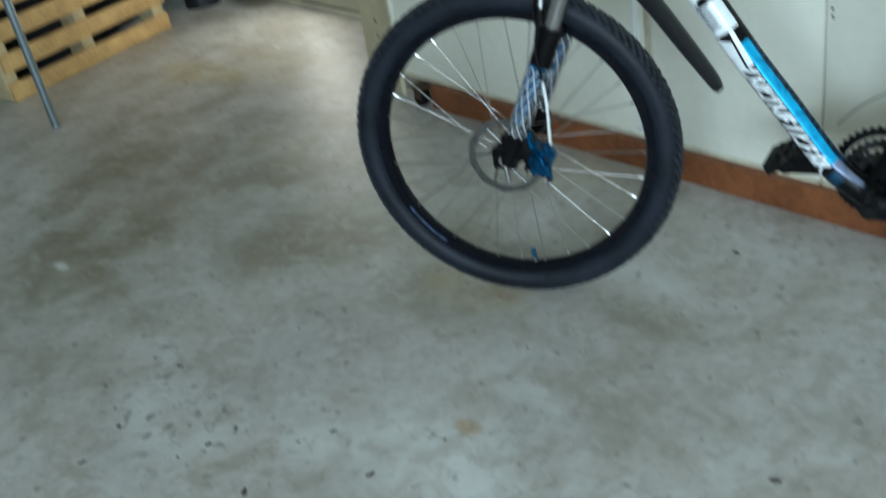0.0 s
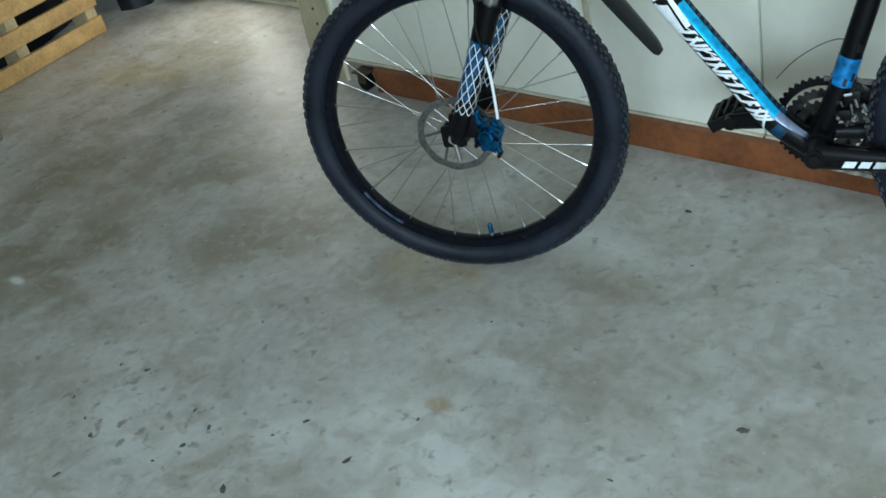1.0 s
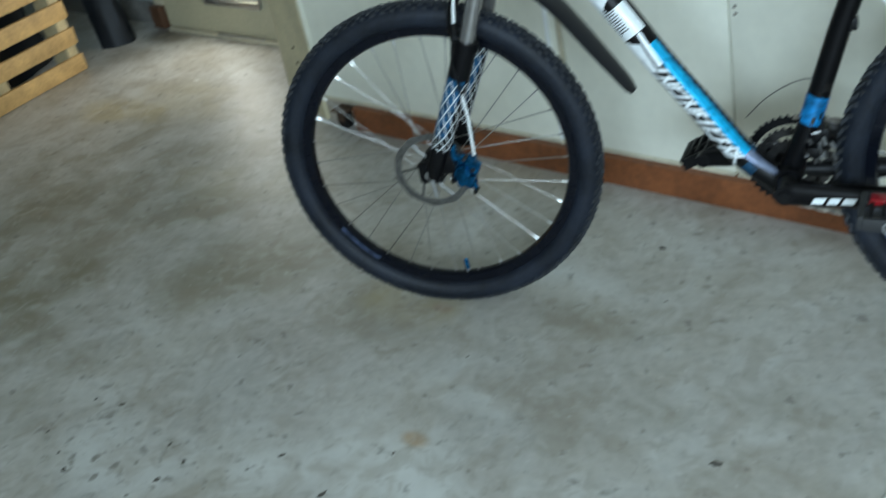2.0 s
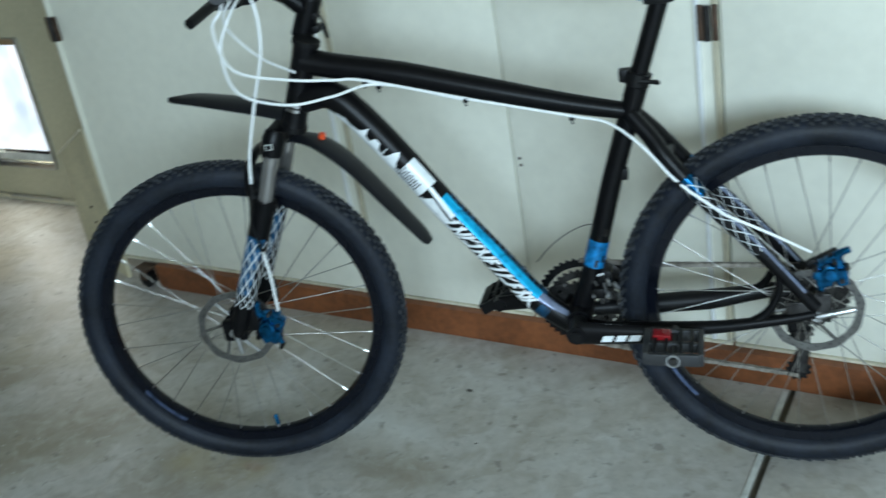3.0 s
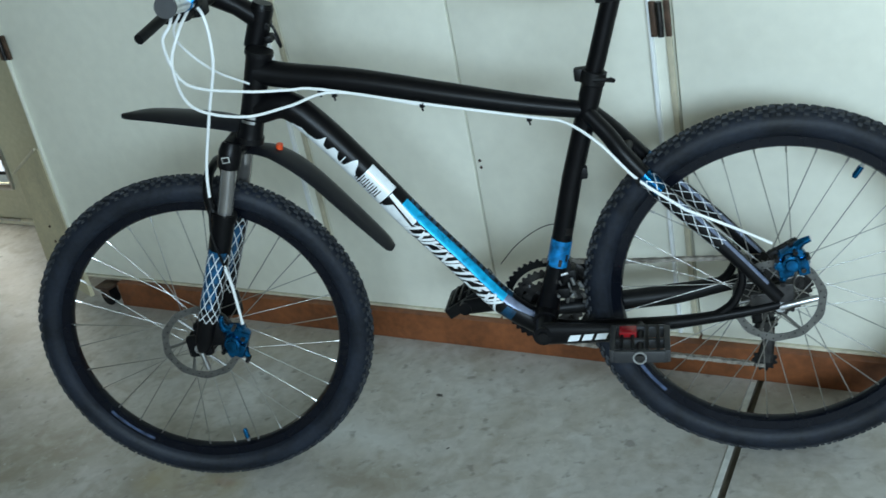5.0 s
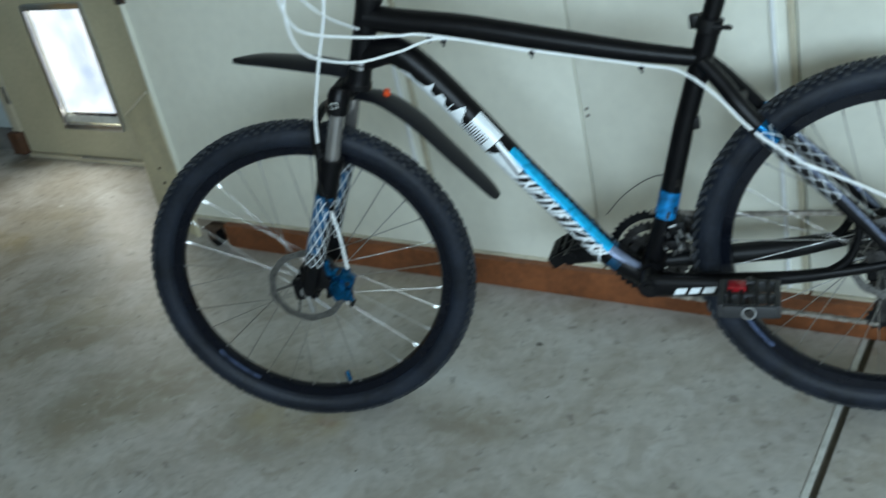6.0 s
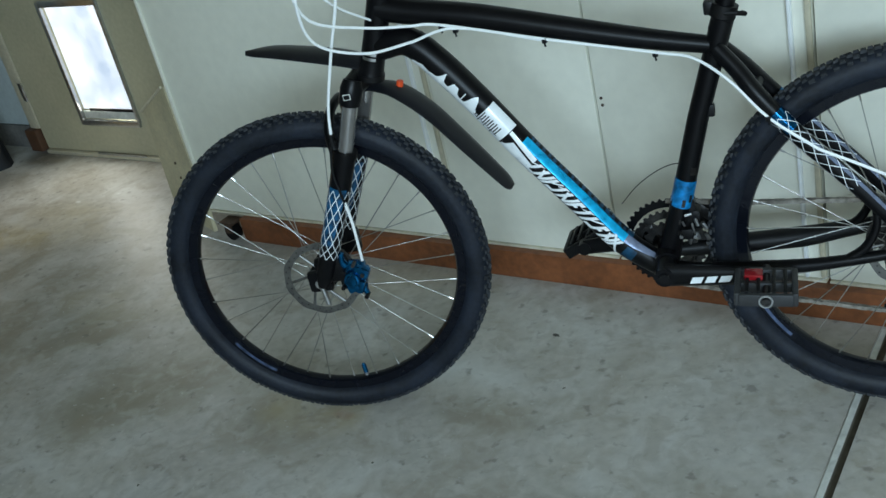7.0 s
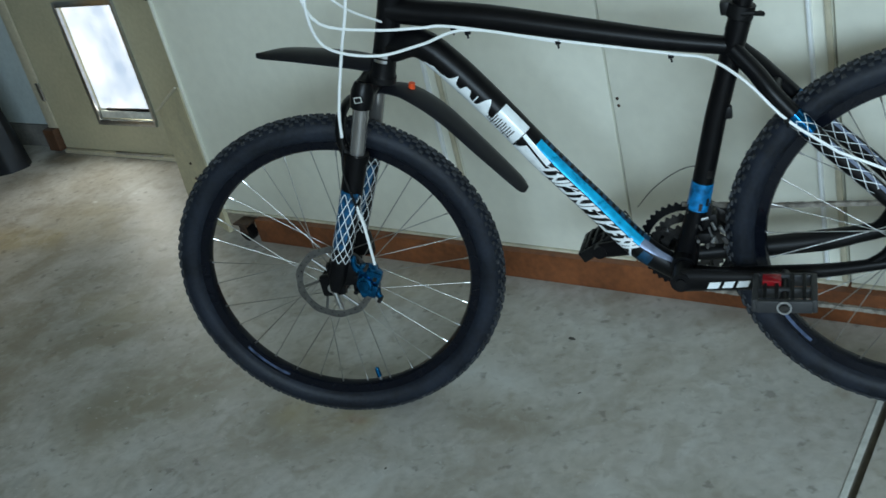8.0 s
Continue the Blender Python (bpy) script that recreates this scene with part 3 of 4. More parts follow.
def wheel(name, m, rear):
    """Tyre, rim, hub, spokes, disc and valve of one wheel about the y axis."""
    rnd = random.Random(3 if rear else 2)
    # rim: deep black box section
    bm = bmesh.new()
    lathe(bm, [(0.2685, -0.006), (0.272, -0.0125), (0.289, -0.0135), (0.291, -0.011), (0.286, -0.010), (0.286, 0.010), (0.291, 0.011), (0.289, 0.0135), (0.272, 0.0125), (0.2685, 0.006)], 96, m)
    root = part(name, bm, M_RIM, bike, "wheel with black rim, silver spokes and a knobbly tyre")
    bm = bmesh.new()
    c = RW - TR - 0.0005
    lathe(bm, [(c + TR * math.cos(w) * (0.96 if abs(math.sin(w)) < 0.5 else 1.0), TR * math.sin(w)) for w in [radians(a) for a in range(-150, 151, 15)]], 120, m, closed=False)
    part("tyre", bm, M_RUBBER, root)
    # knobs of the tread: staggered rows, lower and longer towards the shoulder, unevenly worn
    bm = bmesh.new()
    N = 96
    ROWS = ((-0.0042, 0.0, 1.0, 1.0), (0.0042, 0.5, 1.0, 1.0), (-0.0120, 0.55, 0.95, 1.0), (0.0120, 0.05, 0.95, 1.0),
            (-0.0190, 0.10, 0.8, 1.0), (0.0190, 0.60, 0.8, 1.0))
    for i in range(N):
        w = 2 * math.pi * i / N
        for y, ph, tall, size in ROWS:
            a = math.asin(max(-1, min(1, y / TR)))
            q = (Matrix.Rotation(-(w + (ph + rnd.uniform(-0.05, 0.05)) * 2 * math.pi / N), 4, "Y") @ Matrix.Translation((c, 0, 0)) @ Matrix.Rotation(a, 4, "Z")
                 @ Matrix.Translation((TR - 0.0004, 0, 0)) @ Matrix.Rotation(rnd.uniform(-0.25, 0.25), 4, "X"))
            k = size * rnd.uniform(0.85, 1.12)
            d = (0.0068 * tall * rnd.uniform(0.85, 1.1), 0.0068 * k, 0.0105 * k)
            vs = [bm.verts.new(m @ q @ Vector((x * d[0] / 2, yy * d[1] / 2 * (0.72 if x > 0 else 1.15), z * d[2] / 2 * (0.72 if x > 0 else 1.15)))) for x in (-1, 1) for yy in (-1, 1) for z in (-1, 1)]
            for f in ((4, 5, 7, 6), (0, 1, 5, 4), (2, 6, 7, 3), (0, 4, 6, 2), (1, 3, 7, 5)):
                bm.faces.new([vs[j] for j in f])
    tagged(part("tread", bm, M_TREAD, root, "dusty tread knobs", smooth=False), kind="stuff")
    # hub
    bm = bmesh.new()
    lathe(bm, [(0.0, -0.052), (0.009, -0.052), (0.010, -0.044), (0.022, -0.043), (0.023, -0.036), (0.030, -0.034), (0.030, -0.029), (0.014, -0.025), (0.013, 0.02),
               (0.030, 0.024), (0.030, 0.029), (0.012, 0.032), (0.010, 0.052), (0.0, 0.052)], 28, m, closed=False)
    part("hub", bm, M_MATTBLACK if not rear else M_DARKSTEEL, root)
    # spokes: 32, laced three-cross
    bm = bmesh.new()
    tube(bm, [(0, 0, 0), (0, 0, 1)], 1.0, 6)
    spoke_mesh = bpy.data.meshes.new("spoke")
    bm.to_mesh(spoke_mesh)
    bm.free()
    spoke_mesh.materials.append(M_SPOKE)
    for p in spoke_mesh.polygons:
        p.use_smooth = True
    for i in range(32):
        n, far = i // 2, i % 2
        sidey = 0.026 if far else -0.029
        lead = 1 if n % 2 else -1
        w = radians((-51.2 if rear else -58.8) + 22.5 * n + 11.3 * far)
        wh = w + lead * radians(78)
        a = m @ Vector((0.0275 * math.cos(wh), sidey, 0.0275 * math.sin(wh)))
        b = m @ Vector((0.2695 * math.cos(w), 0.003 * (1 if sidey > 0 else -1), 0.2695 * math.sin(w)))
        d = b - a
        ob = new("spoke", spoke_mesh)
        ob.parent = root
        ob.matrix_local = Matrix.Translation(a) @ d.to_track_quat("Z", "Y").to_matrix().to_4x4() @ Matrix.Diagonal((0.0010, 0.0010, d.length, 1))
        bm = bmesh.new()
        e = d.normalized()
        tube(bm, [b - e * 0.012, b + e * 0.002], 0.0018, 6)
        part("nipple", bm, M_SPOKE, root)
    # brake disc with waved edge and slots
    bm = bmesh.new()
    n = 60
    ring = []
    for i in range(n):
        w = 2 * math.pi * i / n
        ro = 0.080 + 0.0012 * math.sin(10 * w)
        ring.append([m @ Vector((r * math.cos(w), y, r * math.sin(w))) for r, y in ((0.066, -0.0445), (ro, -0.0445), (ro, -0.0463), (0.066, -0.0463))])
    V = [[bm.verts.new(p) for p in r] for r in ring]
    for i in range(n):
        A, B = V[i], V[(i + 1) % n]
        for j in range(4):
            bm.faces.new((A[j], B[j], B[(j + 1) % 4], A[(j + 1) % 4]))
    part("brake_disc", bm, M_DISC, root, "thin steel brake disc")
    for k in range(6):
        w = 2 * math.pi * k / 6
        bm = bmesh.new()
        tube(bm, [m @ Vector((0.021 * math.cos(w - 0.5), -0.0454, 0.021 * math.sin(w - 0.5))), m @ Vector((0.067 * math.cos(w), -0.0454, 0.067 * math.sin(w)))], 0.0028, 6)
        part("disc_arm", bm, M_DISC, root)
    bm = bmesh.new()
    for i in range(36):
        w = 2 * math.pi * i / 36
        r = 0.0705 if i % 2 else 0.0755
        tube(bm, [m @ Vector((r * math.cos(w), -0.0440, r * math.sin(w))), m @ Vector((r * math.cos(w), -0.0470, r * math.sin(w)))], 0.0017, 6)
    part("disc_holes", bm, M_DARKSTEEL, root)
    # valve with a blue cap
    w = radians(-86.2) if not rear else radians(55.6)
    bm = bmesh.new()
    e = Vector((math.cos(w), 0, math.sin(w)))
    tube(bm, [m @ (e * 0.272), m @ (e * 0.258)], 0.0035, 8)
    part("valve", bm, M_STEEL, root)
    bm = bmesh.new()
    tube(bm, [m @ (e * 0.261), m @ (e * 0.243), m @ (e * 0.239)], [0.0052, 0.0052, 0.0035], 10)
    part("valve_cap", bm, M_BLUEANO, root, "blue anodised valve cap")
    # short blue-grey arc painted on the rim's side as its sky highlight
    for a in ((210, 232),) if not rear else ((205, 222),):
        bm = bmesh.new()
        pts = []
        for i in range(9):
            t = radians(a[0] + (a[1] - a[0]) * i / 8)
            pts.append([bm.verts.new(m @ Vector((r * math.cos(t), y, r * math.sin(t)))) for r, y in ((0.2775, -0.0136), (0.2835, -0.0140))])
        for A, B in zip(pts, pts[1:]):
            bm.faces.new((A[0], A[1], B[1], B[0]))
        part("rim_highlight", bm, M_RIMGLINT, root, "blue-grey painted highlight on the rim")
    # quick release lever
    bm = bmesh.new()
    tube(bm, [m @ Vector((0, -0.050, 0)), m @ Vector((0, -0.072, 0))], 0.0095, 14)
    if rear:
        path = [(0.0, -0.070, 0.0), (0.020, -0.074, 0.006), (0.062, -0.070, 0.012)]
    else:
        path = [(0.0, -0.068, 0.0), (0.004, -0.072, -0.014), (0.006, -0.069, -0.046)]
    tube(bm, [m @ Vector(p) for p in path], [0.007, 0.005, 0.0055], 10)
    part("quick_release", bm, M_STEEL, root)
    return root


M_DISC = material("disc_steel", (0.15, 0.147, 0.14), 0.42, metal=0.9, vary=0.12, scale=60)
front_wheel = wheel("front_wheel", FRONT, False)
rear_wheel = wheel("rear_wheel", REAR, True)

# -- frame --
TT = spline([(0.246, 0, 0.843), (0.30, 0, 0.828), (0.422, 0, 0.802), (0.576, 0, 0.759), (0.700, 0, 0.726), (0.800, 0, 0.703)], 20)
TT_R = [0.024, 0.0225, 0.022, 0.0205, 0.0175, 0.0150]
DT = spline([(0.232, 0, 0.772), (0.286, 0, 0.776), (0.338, 0, 0.725), (0.403, 0, 0.638), (0.469, 0, 0.542), (0.538, 0, 0.450), (0.610, 0, 0.354), (0.670, 0, 0.304)], 28)
DT_R = [0.024, 0.026, 0.0265, 0.0255, 0.025, 0.0245, 0.024, 0.022]
ST = [(0.823, 0, 0.745), (0.804, 0, 0.690), (0.767, 0, 0.580), (0.721, 0, 0.421), (0.690, 0, 0.330)]
bm = bmesh.new()
tube(bm, TT, TT_R, 18)
part("top_tube", bm, M_BLACK, bike)
bm = bmesh.new()
tube(bm, DT, DT_R, 20)
down_tube = part("down_tube", bm, M_BLACK, bike, "black down tube with a white skyline and blue lettering film")
bm = bmesh.new()
tube(bm, ST, [0.0185, 0.018, 0.018, 0.0185, 0.020], 16)
seat_tube = part("seat_tube", bm, M_BLACK, bike)
bm = bmesh.new()
tube(bm, [(0.258, 0, 0.872), (0.2535, 0, 0.860), (0.231, 0, 0.800), (0.207, 0, 0.735), (0.204, 0, 0.727)], [0.024, 0.0225, 0.0215, 0.0225, 0.0245], 18)
part("head_tube", bm, M_BLACK, bike)
for p, q in (((0.2575, 0, 0.871), (0.2605, 0, 0.879)), ((0.204, 0, 0.728), (0.2005, 0, 0.718))):
    bm = bmesh.new()
    tube(bm, [p, q], 0.0255, 18)
    part("headset_cup", bm, M_MATTBLACK, bike)
bm = bmesh.new()
for z0 in (0.752, 0.763):
    decal(bm, [(0.2535, 0, 0.860), (0.231, 0, 0.800), (0.207, 0, 0.735)], 0.0222, 0.80 - (z0 - 0.752) * 6, 0.84 - (z0 - 0.752) * 6, -30, 35)
part("head_mark", bm, M_STEEL, bike)
bm = bmesh.new()
tube(bm, [(0.688, -0.038, 0.322), (0.688, 0.038, 0.322)], 0.0225, 18)
part("bottom_bracket", bm, M_BLACK, bike)
# stays
SSL = spline([(0.808, -0.012, 0.700), (0.840, -0.026, 0.662), (0.870, -0.042, 0.620), (0.929, -0.050, 0.546), (1.007, -0.056, 0.459), (1.096, -0.062, 0.350)], 20)
SSR = [(p.x, -p.y, p.z) for p in SSL]
CSL = spline([(0.690, -0.030, 0.314), (0.757, -0.044, 0.310), (0.818, -0.048, 0.311), (0.919, -0.054, 0.313), (0.985, -0.058, 0.320), (1.060, -0.060, 0.330), (1.098, -0.062, 0.338)], 18)
CSR = [(p.x, -p.y, p.z) for p in CSL]
stays = []
for name, path in (("seat_stay", SSL), ("seat_stay", SSR), ("chain_stay", CSL), ("chain_stay", CSR)):
    bm = bmesh.new()
    tube(bm, path, [0.0135, 0.0145, 0.0145, 0.0135, 0.0115] if name == "seat_stay" else ([0.012, 0.0135, 0.012, 0.010, 0.008] if path is CSL else [0.012, 0.018, 0.0195, 0.014, 0.009]), 14)
    stays.append(part(name, bm, M_MATTBLACK if path is CSR else M_BLACK, bike))
bm = bmesh.new()
tube(bm, [(0.868, -0.040, 0.622), (0.866, 0, 0.626), (0.868, 0.040, 0.622)], 0.009, 12)
part("stay_bridge", bm, M_BLACK, bike)
for s in (-1, 1):
    bm = bmesh.new()
    tube(bm, spline([(0.985, s * 0.057, 0.319), (1.018, s * 0.057, 0.342), (1.037, s * 0.057, 0.382), (1.036, s * 0.057, 0.425)], 10), [0.009, 0.008, 0.007, 0.007], 10)
    part("dropout_brace", bm, M_BLACK, bike)
    bm = bmesh.new()
    box(bm, (1.076, s * 0.060, 0.345), (0.056, 0.006, 0.030), bevel=0.003)
    tube(bm, [(1.060, s * 0.066, 0.352), (1.060, s * 0.055, 0.352)], 0.007, 10)
    box(bm, (1.106, s * 0.060, 0.350), (0.030, 0.007, 0.050), bevel=0.004)
    part("dropout", bm, M_DARKSTEEL, bike)
# films on the frame
bm = bmesh.new()
jag = [0, 0.05, 0.1, 0.1, 0.2, 0.3, 0.3, 0.18, 0.2, 0.1, 0.15, 0.2, 0.2, 0.3, 0.6, 1.05, 0.3, 0.2, 0.15, 0.75, 0.7, 0.7, 0.2, 0.1, 0.05, 0.12, 0.85, 1.15, 0.9, 0.3, 0.1, 0.15, 0.0, 0.1, 0.0, 0.05, 0.2, 0.1, 0.4, 0.4, 0.3, 0.3]
decal(bm, DT, DT_R, 0.20, 0.50, lambda x: 64 - 8 * x, lambda x: 38 - 14 * x - 62 * at(jag, x) * (0.6 + 0.4 * x), n=120, k=6)
decal(bm, DT, DT_R, 0.428, 0.500, -64, 22, n=8, k=10, lift=0.0011)
decal(bm, DT, DT_R, 0.505, 0.60, 30, 60, n=8, k=5)
for u, w, top in ((0.308, 0.0035, 6), (0.352, 0.0030, -2), (0.372, 0.0025, -8), (0.396, 0.0030, -30)):
    decal(bm, DT, DT_R, u, u + w, top, 40, n=1, k=4, lift=0.0010)
part("skyline_film", bm, M_DECALW, down_tube, "white skyline film")
for i in range(11):
    bm = bmesh.new()
    u = 0.418 + i * 0.0062
    decal(bm, DT, DT_R, u, u + 0.0026, -10 + (i % 2) * 6, 26 + (i % 3) * 9, lift=0.0018, n=1, k=4)
    part("film_mark", bm, M_BLACK, down_tube)
bm = bmesh.new()
decal(bm, DT, DT_R, 0.415, 0.487, 28, 31, lift=0.0019, n=6, k=1)
part("film_mark", bm, M_BLACK, down_tube)
bm = bmesh.new()
decal(bm, DT, DT_R, 0.535, 0.850, lambda x: -66 + 4 * x, lambda x: -27 + 5 * x, n=24, k=10)
part("blue_film", bm, M_BLUE, down_tube, "bright blue film")
bm = bmesh.new()
decal(bm, DT, DT_R, 0.545, 0.865, -97, lambda x: -67 + 4 * x, n=24, k=6)
part("navy_film", bm, M_BLUEDARK, down_tube, "dark blue upper stripe")
rnd = random.Random(21)
for i in range(17):
    u = 0.552 + i * 0.0178
    bm = bmesh.new()
    decal(bm, DT, DT_R, u, u + rnd.uniform(0.006, 0.011), rnd.uniform(-96, -88), rnd.uniform(-76, -64), lift=0.0013, n=2, k=4)
    part("film_mark", bm, M_BLACK, down_tube)
# lilac patch painted on as the gloss reflection low on the tube
bm = bmesh.new()
decal(bm, DT, DT_R, 0.845, 0.975, lambda x: -66 + 6 * x, lambda x: -22 - 16 * x, n=8, k=6, lift=0.0007)
part("painted_sheen", bm, M_SHEEN, down_tube, "grey-blue patch painted as a sky reflection")
bm = bmesh.new()
decal(bm, DT, DT_R, 0.868, 0.905, -20, 34, n=4, k=6, lift=0.0009)
part("lower_film", bm, M_BLUEDARK, down_tube)


def slanted(top, low, u, w, skew=0.026, lift=0.0016):
    bm = bmesh.new()
    decal(bm, DT, DT_R, u, u + w, top, low, lift=lift, n=3, k=6, skew=skew)
    return part("white_stroke", bm, M_DECALW, down_tube)


# wing shape, then a row of slanting white shapes of uneven width below the blue film
bm = bmesh.new()
decal(bm, DT, DT_R, 0.502, 0.585, lambda x: -34 + 10 * x, lambda x: -18 + 16 * x, lift=0.0015, n=8, k=5)
decal(bm, DT, DT_R, 0.512, 0.578, lambda x: -6 + 14 * x, lambda x: 48 - 6 * x, lift=0.0015, n=8, k=6, skew=0.02)
part("wing_film", bm, M_DECALW, down_tube, "white wing-shaped film")
u = 0.586
for w, kind in ((0.020, "bar"), (0.026, "kink"), (0.026, "foot"), (0.016, "bar"), (0.028, "kink"), (0.024, "head"), (0.016, "bar"), (0.026, "foot"), (0.022, "head"), (0.024, "kink"), (0.026, "cross")):
    top, low = -21, 38
    slanted(top, low, u, 0.0085)
    if kind == "bar":
        slanted(top, top + 16, u + 0.0085, 0.006)
    elif kind == "kink":
        slanted(top + 6, low - 4, u + 0.006, 0.007, skew=-0.004)
        slanted(top, low, u + w - 0.0085, 0.0080)
    elif kind == "foot":
        slanted(low - 15, low, u + 0.004, 0.014, skew=0.006)
        slanted(top, top + 26, u + w - 0.008, 0.0065)
    elif kind == "head":
        slanted(top, top + 14, u + 0.010, 0.014, skew=0.006)
        slanted(top + 24, top + 36, u + 0.004, 0.010, skew=0.004)
    else:
        slanted(top - 6, low + 10, u + 0.004, 0.0075, skew=-0.030)
    u += w + 0.0018
bm = bmesh.new()
for i in range(30):
    u = 0.535 + i * 0.0112
    decal(bm, DT, DT_R, u, u + 0.003 + 0.004 * rnd.random(), -106 - 4 * rnd.random(), -97 + 3 * rnd.random(), lift=0.0014, n=1, k=2)
tagged(part("film_flecks", bm, M_DECALW, down_tube, smooth=False), kind="stuff")
bm = bmesh.new()
decal(bm, ST, [0.0185, 0.018, 0.018, 0.0185, 0.020], 0.672, 0.752, -110, 90, n=4, k=16)
part("blue_band", bm, M_BLUEBAND, seat_tube, "blue film band")
for u, a0, a1 in ((0.71, -55, -38), (0.725, -22, -4), (0.795, -60, -40), (0.81, -30, -10), (0.865, -45, -20), (0.63, -50, -15)):
    bm = bmesh.new()
    decal(bm, ST, [0.0185, 0.018, 0.018, 0.0185, 0.020], u, u + 0.022, a0, a1, lift=0.0013, n=2, k=3)
    part("band_mark", bm, M_DARKSTEEL, seat_tube)
for k, path in ((0, SSL), (1, SSR)):
    bm = bmesh.new()
    lattice(bm, path, [0.0135, 0.0145, 0.0145, 0.0135, 0.0115], 0.50, 0.80, 1.15, 5, 5.5)
    part("net_film", bm, M_DECALW, stays[k], "white net pattern film")
    bm = bmesh.new()
    decal(bm, path, [0.0135, 0.0145, 0.0145, 0.0135, 0.0115], 0.48, 0.56, -90, 30, n=6, k=8)
    part("blue_film", bm, M_BLUEANO, stays[k])
    # the same reflection painted along the lower stay
    bm = bmesh.new()
    decal(bm, path, [0.0135, 0.0145, 0.0145, 0.0135, 0.0115], 0.62, 0.95, lambda x: -62 + 8 * x, lambda x: -36 + 10 * x, n=12, k=4, lift=0.0006)
    part("painted_sheen", bm, M_SHEEN, stays[k], "grey-blue patch painted as a sky reflection")

# -- seat post and saddle --
bm = bmesh.new()
tube(bm, [(0.812, 0, 0.725), (0.836, 0, 0.79), (0.868, 0, 0.882)], 0.0155, 16)
part("seat_post", bm, M_BLACK, bike)
bm = bmesh.new()
tube(bm, [(0.821, 0, 0.748), (0.828, 0, 0.768)], 0.0225, 18)
box(bm, (0.803, 0.0, 0.765), (0.018, 0.020, 0.022), bevel=0.004)
tube(bm, [(0.826, -0.018, 0.757), (0.846, -0.020, 0.755), (0.858, -0.012, 0.750), (0.853, 0.004, 0.748)], [0.005, 0.004, 0.004, 0.004], 8)
part("seat_clamp", bm, M_MATTBLACK, bike)
bm = bmesh.new()
box(bm, (0.868, 0, 0.893), (0.050, 0.040, 0.026), bevel=0.006)
for s in (-1, 1):
    tube(bm, [(0.79, s * 0.018, 0.912), (0.83, s * 0.021, 0.900), (0.91, s * 0.021, 0.896), (0.96, s * 0.030, 0.915)], 0.0036, 8)
clamp = part("saddle_clamp", bm, M_MATTBLACK, bike)
bm = bmesh.new()
box(bm, (0.872, 0, 0.8975), (0.078, 0.056, 0.015), bevel=0.005)
part("clamp_plate", bm, M_BLUEBAND, clamp, "blue cradle plate under the saddle")
bm = bmesh.new()
rings = []
for i in range(19):
    u = i / 18
    x = 0.715 + 0.275 * u
    half = 0.020 + 0.052 * max(0.0, (u - 0.30) / 0.70) ** 1.5
    zc = 0.925 + 0.012 * math.sin(math.pi * u) * -1 + 0.022 * u
    ring = []
    for k in range(16):
        w = 2 * math.pi * k / 16
        e = min(1, u / 0.06 + 0.2) * min(1, (1 - u) / 0.06 + 0.3)
        ring.append(bm.verts.new((x, half * e * math.cos(w), zc + 0.018 * e * math.sin(w) * (1 if math.sin(w) > 0 else 1.2))))
    rings.append(ring)
for A, B in zip(rings, rings[1:]):
    for k in range(16):
        f = bm.faces.new((A[k], A[(k + 1) % 16], B[(k + 1) % 16], B[k]))
bm.faces.new(rings[0])
bm.faces.new(rings[-1])
saddle = part("saddle", bm, M_MATTBLACK, bike, "black saddle with blue underside trim")
bm = bmesh.new()
tube(bm, spline([(0.78, -0.026, 0.915), (0.86, -0.034, 0.915), (0.95, -0.058, 0.925)], 10), 0.006, 8)
tube(bm, spline([(0.78, 0.026, 0.915), (0.86, 0.034, 0.915), (0.95, 0.058, 0.925)], 10), 0.006, 8)
part("saddle_trim", bm, M_BLUE, saddle)

# -- fork, stem and bars (turned with the front wheel) --
for s in (-1, 1):
    y = s * 0.066
    LEG = [(0.010, y, -0.014), (0.022, y, 0.012), (0.052, y, 0.080), (0.100, y, 0.190), (0.128, y, 0.258)]
    LEG_R = [0.012, 0.019, 0.0195, 0.021, 0.022]
    bm = bmesh.new()
    tube(bm, LEG, LEG_R, 18, m=STEER)
    tube(bm, [(0.126, y, 0.252), (0.131, y, 0.266)], 0.0235, 18, m=STEER)
    leg = part("fork_lower", bm, M_BLACK, bike, "black fork lower with a net pattern and blue film")
    bm = bmesh.new()
    tube(bm, [(0.128, y, 0.255), (0.167, y, 0.362)], 0.0150, 18, m=STEER)
    part("stanchion", bm, M_STANCHION, bike)
    bm = bmesh.new()
    lattice(bm, LEG, LEG_R, 0.40, 0.76 if s < 0 else 0.97, 0.5 if s < 0 else 0.75, 9, 4.5, m=STEER)
    part("net_film", bm, M_DECALW, leg, "white net pattern film")
    bm = bmesh.new()
    decal(bm, LEG, LEG_R, 0.50, 0.775, lambda x: -70 + 20 * x, lambda x: 20 + 30 * x, n=8, k=10, m=STEER)
    part("blue_film", bm, M_FORKBLUE, leg, "dark blue film under the net pattern")
    bm = bmesh.new()
    box(bm, (0.006, y * 0.93, -0.004), (0.050, 0.018, 0.046), bevel=0.008, m=STEER)
    box(bm, (0.034, y * 0.93, 0.020), (0.062, 0.022, 0.054), bevel=0.010, m=STEER)
    if s < 0:
        box(bm, (0.054, y * 0.86, 0.016), (0.036, 0.012, 0.054), bevel=0.006, m=STEER)
    part("dropout", bm, M_BLACK, leg)
bm = bmesh.new()
